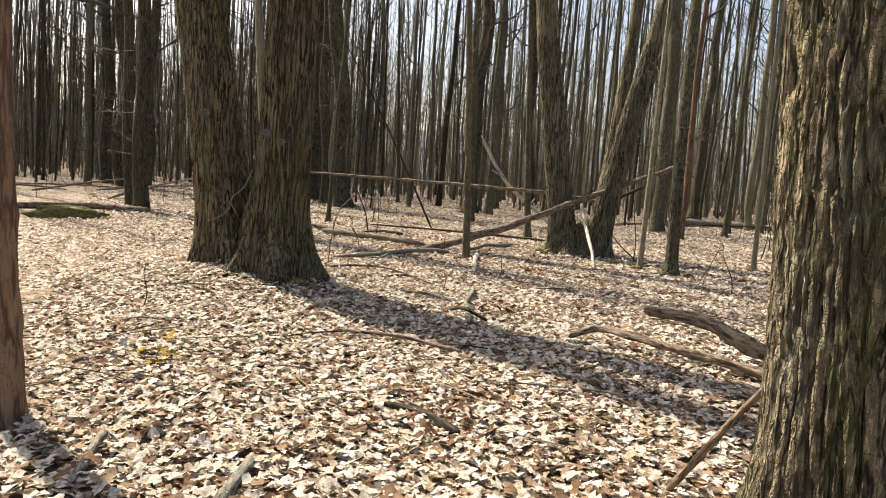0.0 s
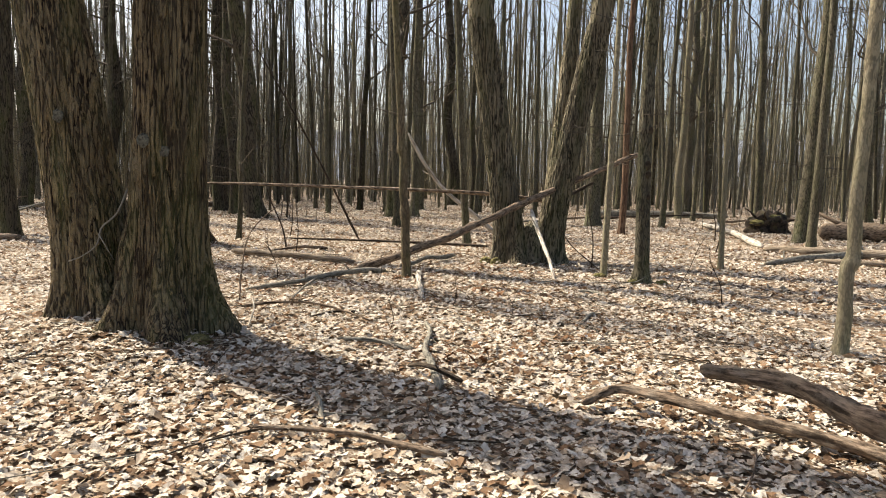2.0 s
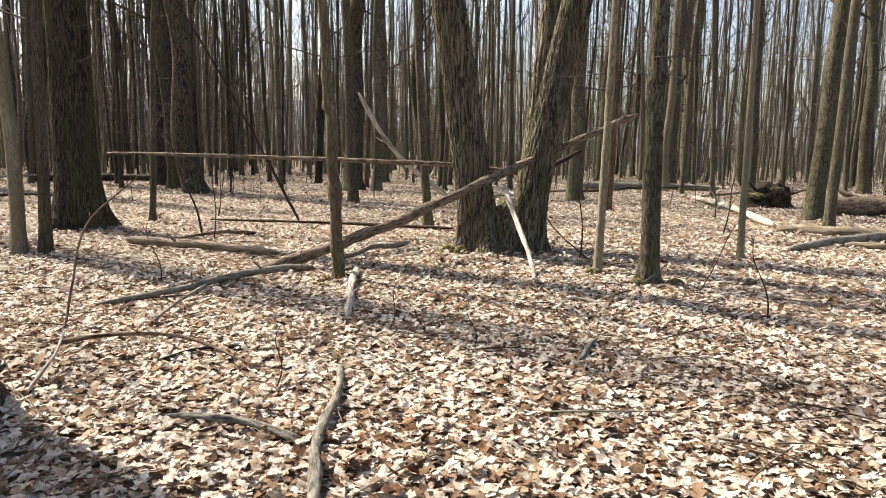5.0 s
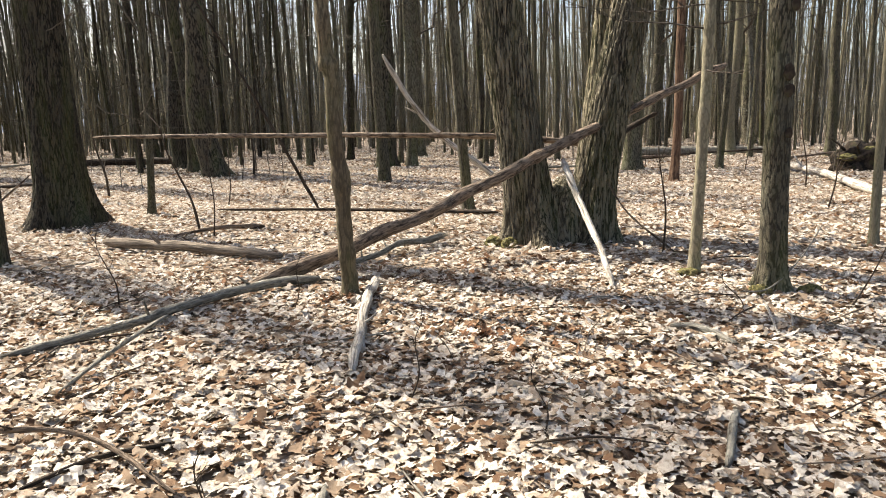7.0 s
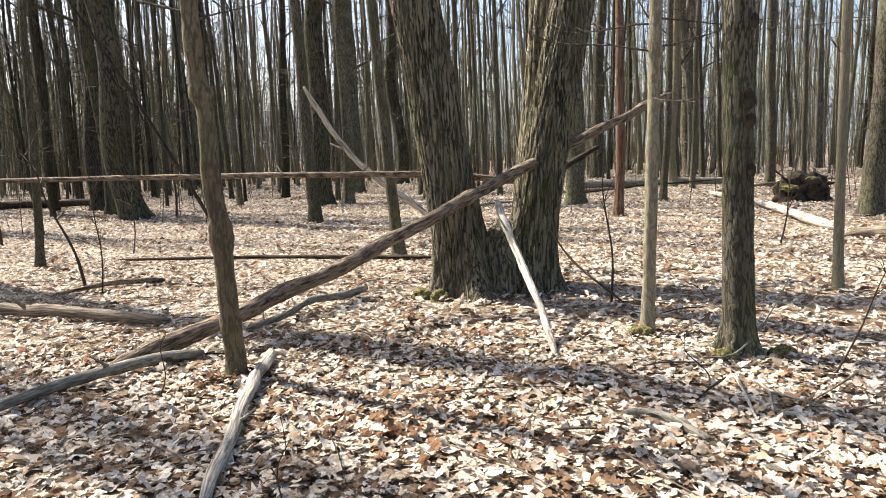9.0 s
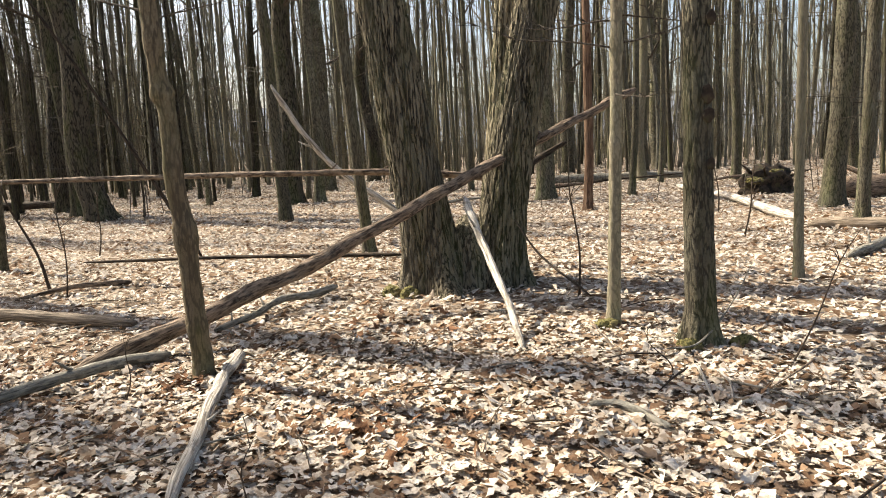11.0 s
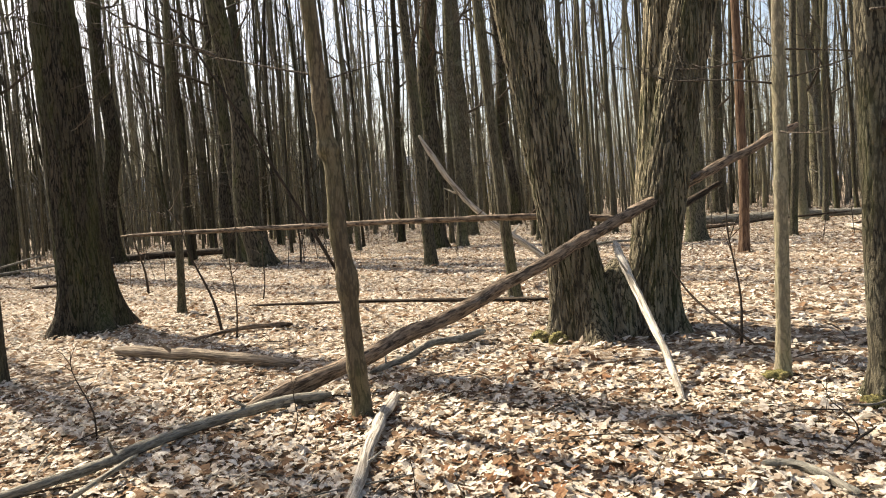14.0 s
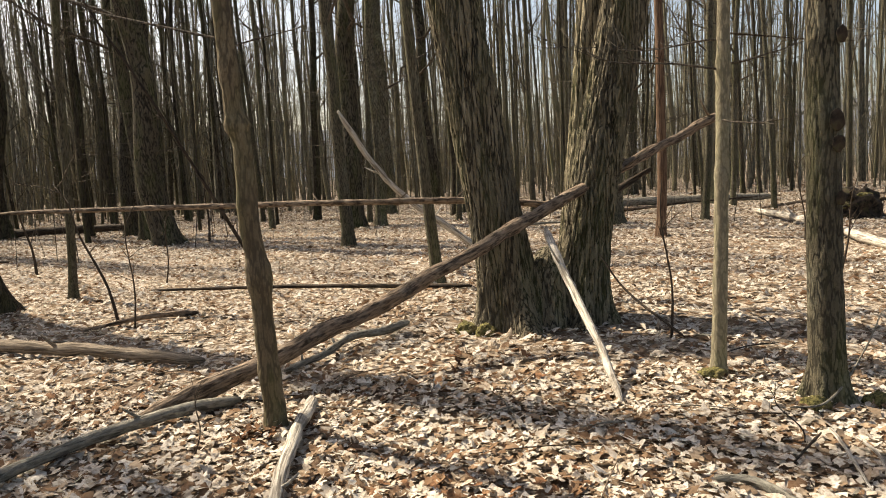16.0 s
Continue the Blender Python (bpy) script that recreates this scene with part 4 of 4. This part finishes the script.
def spray(x, y, z, way, ln, seed):
    """A fine bare side branch with forking twigs."""
    rng = random.Random(seed)
    t = new("side_branch")
    t.location = (x, y, z)
    verts, faces = [], []
    pts = [Vector((0, 0, 0))]
    d = Vector(way).normalized()
    for i in range(8):
        d = (d + Vector((rng.uniform(-.25, .25), rng.uniform(-.25, .25), rng.uniform(-.12, .2)))).normalized()
        pts.append(pts[-1] + d * ln / 8)
    tube(verts, faces, pts, [0.009 * (1 - 0.1 * i) for i in range(9)], 5)
    part("stem", mesh_of("stem", verts, faces, TWIG), t)
    for i in range(2, 9):
        for _ in range(2):
            verts, faces = [], []
            e = (d + Vector((rng.uniform(-1, 1), rng.uniform(-1, 1), rng.uniform(-0.3, 0.7)))).normalized()
            m = pts[i] + e * ln * 0.14
            tube(verts, faces, [pts[i], m, m + (e + Vector((0, 0, 0.3))) * ln * 0.1], [0.004, 0.003, 0.0012], 3)
            part("twig", mesh_of("twig", verts, faces, TWIG), t)
    return tagged(t, "fine bare side branch growing from a trunk", "branch", "side branches")


spray(3.3, 14.3, 2.28, (-1, 0.1, 0.12), 1.3, 1)
spray(3.33, 14.3, 2.32, (1, -0.2, 0.2), 0.9, 2)
spray(3.3, 14.35, 2.5, (-1, -0.3, -0.05), 0.9, 3)
spray(-4.9, 18.0, 2.9, (1, -0.3, 0.1), 1.2, 4)
spray(-4.9, 18.1, 3.5, (1, -0.4, 0.0), 1.4, 5)
spray(-4.3, 19.4, 1.7, (0.6, -0.5, 0.5), 0.9, 6)
spray(-4.3, 19.4, 1.6, (-0.8, -0.2, 0.4), 0.9, 7)
spray(3.6, 13.5, 2.6, (1, -0.2, 0.1), 0.8, 8)


def moss_pad(x, y, r, h, seed):
    return mound("moss", x, y, r, r * 0.8, h, MOSS, "cushion of yellow-green moss at a tree's foot", "moss", seed)


moss_pad(1.45, 16.2, 0.13, 0.09, 5)
moss_pad(1.62, 16.08, 0.1, 0.1, 6)
moss_pad(3.2, 14.24, 0.11, 0.07, 7)
moss_pad(3.55, 13.45, 0.09, 0.08, 8)
moss_pad(3.98, 13.5, 0.09, 0.07, 9)
moss_pad(-1.5, 8.85, 0.13, 0.06, 10)

# thin twigs lying about on the leaves
trng = random.Random(21)
for i in range(150):
    x, y, a, ln = trng.uniform(-3.2, 4.6), trng.uniform(3.6, 17.0), trng.uniform(0, 3.14), trng.uniform(0.25, 1.1)
    dx, dy = math.cos(a) * ln / 2, math.sin(a) * ln / 2
    fallen("fallen_twig", [on(x - dx, y - dy, 0.035), on(x + trng.uniform(-.05, .05), y + trng.uniform(-.05, .05), 0.055), on(x + dx, y + dy, 0.04)], 0.003, trng.uniform(0.004, 0.01),
           trng.choice((LOG_DARK, LOG_BROWN, LOG_GREY)), "thin dry twig lying on the leaves", "twig", 6, 9, 0.2, trng.randint(0, 2), i + 60, "twigs on the forest floor")


# ---------------------------------------------------------------- fallen leaves
def leaf_outline(lobes, length, width, stalk=True):
    """Half outlines of an oak leaf along its midrib: (along, half width)."""
    rows = [(-0.16, 0.012)] if stalk else []
    n = lobes * 2
    for i in range(n + 1):
        u = i / n
        body = math.sin(math.pi * (0.08 + 0.86 * u)) ** 0.7
        rows.append((u, body * (1.0 if i % 2 else 0.34) * (0.72 if u < 0.25 else 1.0)))
    return [(u * length, w * width * 0.5) for u, w in rows]


def leaf_shape(lobes, rng, length=0.125, width=0.085, stalk=True):
    rows = leaf_outline(lobes, length, width, stalk)
    bend, fold, twist = rng.uniform(-4, 7), rng.uniform(-0.3, 0.6), rng.uniform(-4, 4)
    verts, quads = [], []
    for u, w in rows:
        c = u - length * 0.4
        z = bend * c * c
        slip = length * 0.1
        for s in (-1, 0, 1):
            verts.append((c + (slip * 0.5 if s and w > 0.02 else 0), s * w * rng.uniform(0.85, 1.1), z + abs(s) * fold * w + s * twist * c * w + (rng.uniform(-0.005, 0.005) if s else 0)))
    for i in range(len(rows) - 1):
        a = i * 3
        quads += [(a, a + 3, a + 4, a + 1), (a + 1, a + 4, a + 5, a + 2)]
    return np.array(verts), np.array(quads)


def scatter(name, count, spot, shapes, size, lift, tilt, seed, label, mat=None, spread=0.24):
    """Many leaves in one mesh."""
    r = np.random.RandomState(seed)
    all_v, all_f, base = [], [], 0
    for k, (v, f) in enumerate(shapes):
        n = count // len(shapes)
        xy = spot(r, n)
        z = np.array([height(x, y) for x, y in xy])
        yaw = r.uniform(0, 2 * np.pi, n)
        ax, ay = np.clip(r.normal(0, tilt, (2, n)), -0.55, 0.55)
        s = size * np.exp(np.clip(r.normal(0, spread, n), -2 * spread, 1.5 * spread))
        p = v[None] * s[:, None, None]
        x, y, h = p[..., 0], p[..., 1], p[..., 2]
        h = h + x * np.tan(ax)[:, None] + y * np.tan(ay)[:, None]
        flip = np.where(r.rand(n) < 0.4, -1.0, 1.0)[:, None]
        h = h * flip
        c, q = np.cos(yaw)[:, None], np.sin(yaw)[:, None]
        low = h.min(axis=1, keepdims=True)
        out = np.stack([x * c - y * q + xy[:, :1], x * q + y * c + xy[:, 1:], h - low * 0.75 + z[:, None] + (lift * r.rand(n) ** 1.5)[:, None]], -1)
        all_v.append(out.reshape(-1, 3))
        all_f.append((f[None] + (np.arange(n) * len(v))[:, None, None]).reshape(-1, 4) + base)
        base += n * len(v)
    v, f = np.concatenate(all_v), np.concatenate(all_f)
    me = bpy.data.meshes.new(name)
    me.vertices.add(len(v))
    me.vertices.foreach_set("co", v.ravel())
    me.loops.add(f.size)
    me.loops.foreach_set("vertex_index", f.ravel().astype(np.int32))
    me.polygons.add(len(f))
    me.polygons.foreach_set("loop_start", np.arange(0, f.size, 4, dtype=np.int32))
    me.update(calc_edges=True)
    me.validate()
    me.materials.append(mat or LEAF)
    me.polygons.foreach_set("use_smooth", [True] * len(f))
    return tagged(new(name, me), label, "leaves", kind="stuff")


lrng = random.Random(5)
FINE = [leaf_shape(3, lrng, 0.13, 0.105) for _ in range(3)] + [leaf_shape(2, lrng, 0.12, 0.105, k % 2 == 0) for k in range(7)]
PLAIN = [leaf_shape(1, lrng, 0.13, 0.1, True) for _ in range(3)] + [leaf_shape(2, lrng, 0.13, 0.11, False) for _ in range(3)]


def flake_shape(rng):
    """A curled dry leaf far off: two bent facets with a notched edge."""
    n, f = rng.uniform(0.2, 0.7), rng.uniform(-0.02, 0.045)
    v = [(-0.06, 0, 0), (-0.01, -0.045 * rng.uniform(0.5, 1), f), (0.0, 0, 0.01 * n), (-0.01, 0.045 * rng.uniform(0.5, 1), f), (0.065, -0.03 * n, f * 0.6), (0.065, 0.03, f * 0.8)]
    return np.array(v), np.array([(0, 1, 4, 2), (0, 2, 5, 3)])


FLAKES = [flake_shape(lrng) for _ in range(8)]


def near_spot(r, n):
    y = 3.2 + 11.4 * r.rand(n) ** 0.85
    left, right = np.maximum(-4.0, 0.9 - 0.66 * (y - 0.5)), np.minimum(4.6, 1.4 + 0.6 * (y - 0.5))
    return np.stack([left + (right - left) * r.rand(n), y], 1)


def wide_spot(r, n):
    k = r.rand(n) ** 0.75
    return np.stack([0.8 + r.uniform(-1, 1, n) * (4 + 9 * k), 1.5 + 19 * k], 1)


def far_spot(r, n):
    k = r.rand(n) ** 0.7
    return np.stack([0.8 + r.uniform(-1, 0.95, n) * (6 + 27 * k), 11 + 38 * k], 1)


scatter("fallen_leaves", 58000, near_spot, FINE, 0.48, 0.035, 0.2, 3, "thick carpet of dry curled oak leaves", spread=0.33)
scatter("fallen_leaves", 36000, wide_spot, PLAIN, 0.5, 0.03, 0.22, 4, "carpet of dry oak leaves between the trees", spread=0.3)
scatter("fallen_leaves", 125000, far_spot, FLAKES, 0.68, 0.03, 0.25, 6, "carpet of dry leaves farther into the wood", spread=0.3)

# drifts of redder leaves
for k, (cx, cy, spread) in enumerate(((0.06, 13.5, 0.13), (1.5, 14.8, 0.3), (0.7, 5.0, 0.28), (1.3, 12.4, 0.3), (2.1, 9.4, 0.4), (-1.2, 14.3, 0.3), (0.9, 8.9, 0.3))):
    scatter("russet_leaves", 60, lambda r, n, cx=cx, cy=cy, spread=spread: np.stack([r.normal(cx, spread, n), r.normal(cy, spread, n)], 1), FINE, 0.6, 0.05, 0.4, 30 + k,
            "drift of russet brown curled oak leaves", RUSSET)

YELLOW = wood_material("yellow_leaf", (0.25, 0.15, 0.03), (0.52, 0.36, 0.08), (22, 22, 22), (0.5, 0.4, 0.2), 0.4)
for k, (cx, cy) in enumerate(((-1.44, 5.58), (-1.75, 6.1))):
    scatter("yellow_leaves", 10, lambda r, n, cx=cx, cy=cy: np.stack([r.normal(cx, 0.09, n), r.normal(cy, 0.09, n)], 1), FINE, 0.7, 0.05, 0.3, 50 + k, "small patch of yellow oak leaves", YELLOW)

# single leaves that lie uppermost along the path
LEAF_MESHES = []
for v, f in FINE:
    LEAF_MESHES.append(mesh_of("leaf", v, [tuple(int(i) for i in q) for q in f], LEAF_ONE, False))
for i in range(280):
    x, y = lrng.uniform(-1.2, 3.0), lrng.uniform(4.0, 13.0)
    o = part("leaf", LEAF_MESHES[i % len(LEAF_MESHES)], ground)
    o.location, o.rotation_euler = on(x, y, lrng.uniform(0.03, 0.05)), (lrng.uniform(-0.25, 0.25), lrng.uniform(-0.25, 0.25), lrng.uniform(0, 6.28))
    o.scale = (lrng.uniform(0.45, 0.7),) * 3
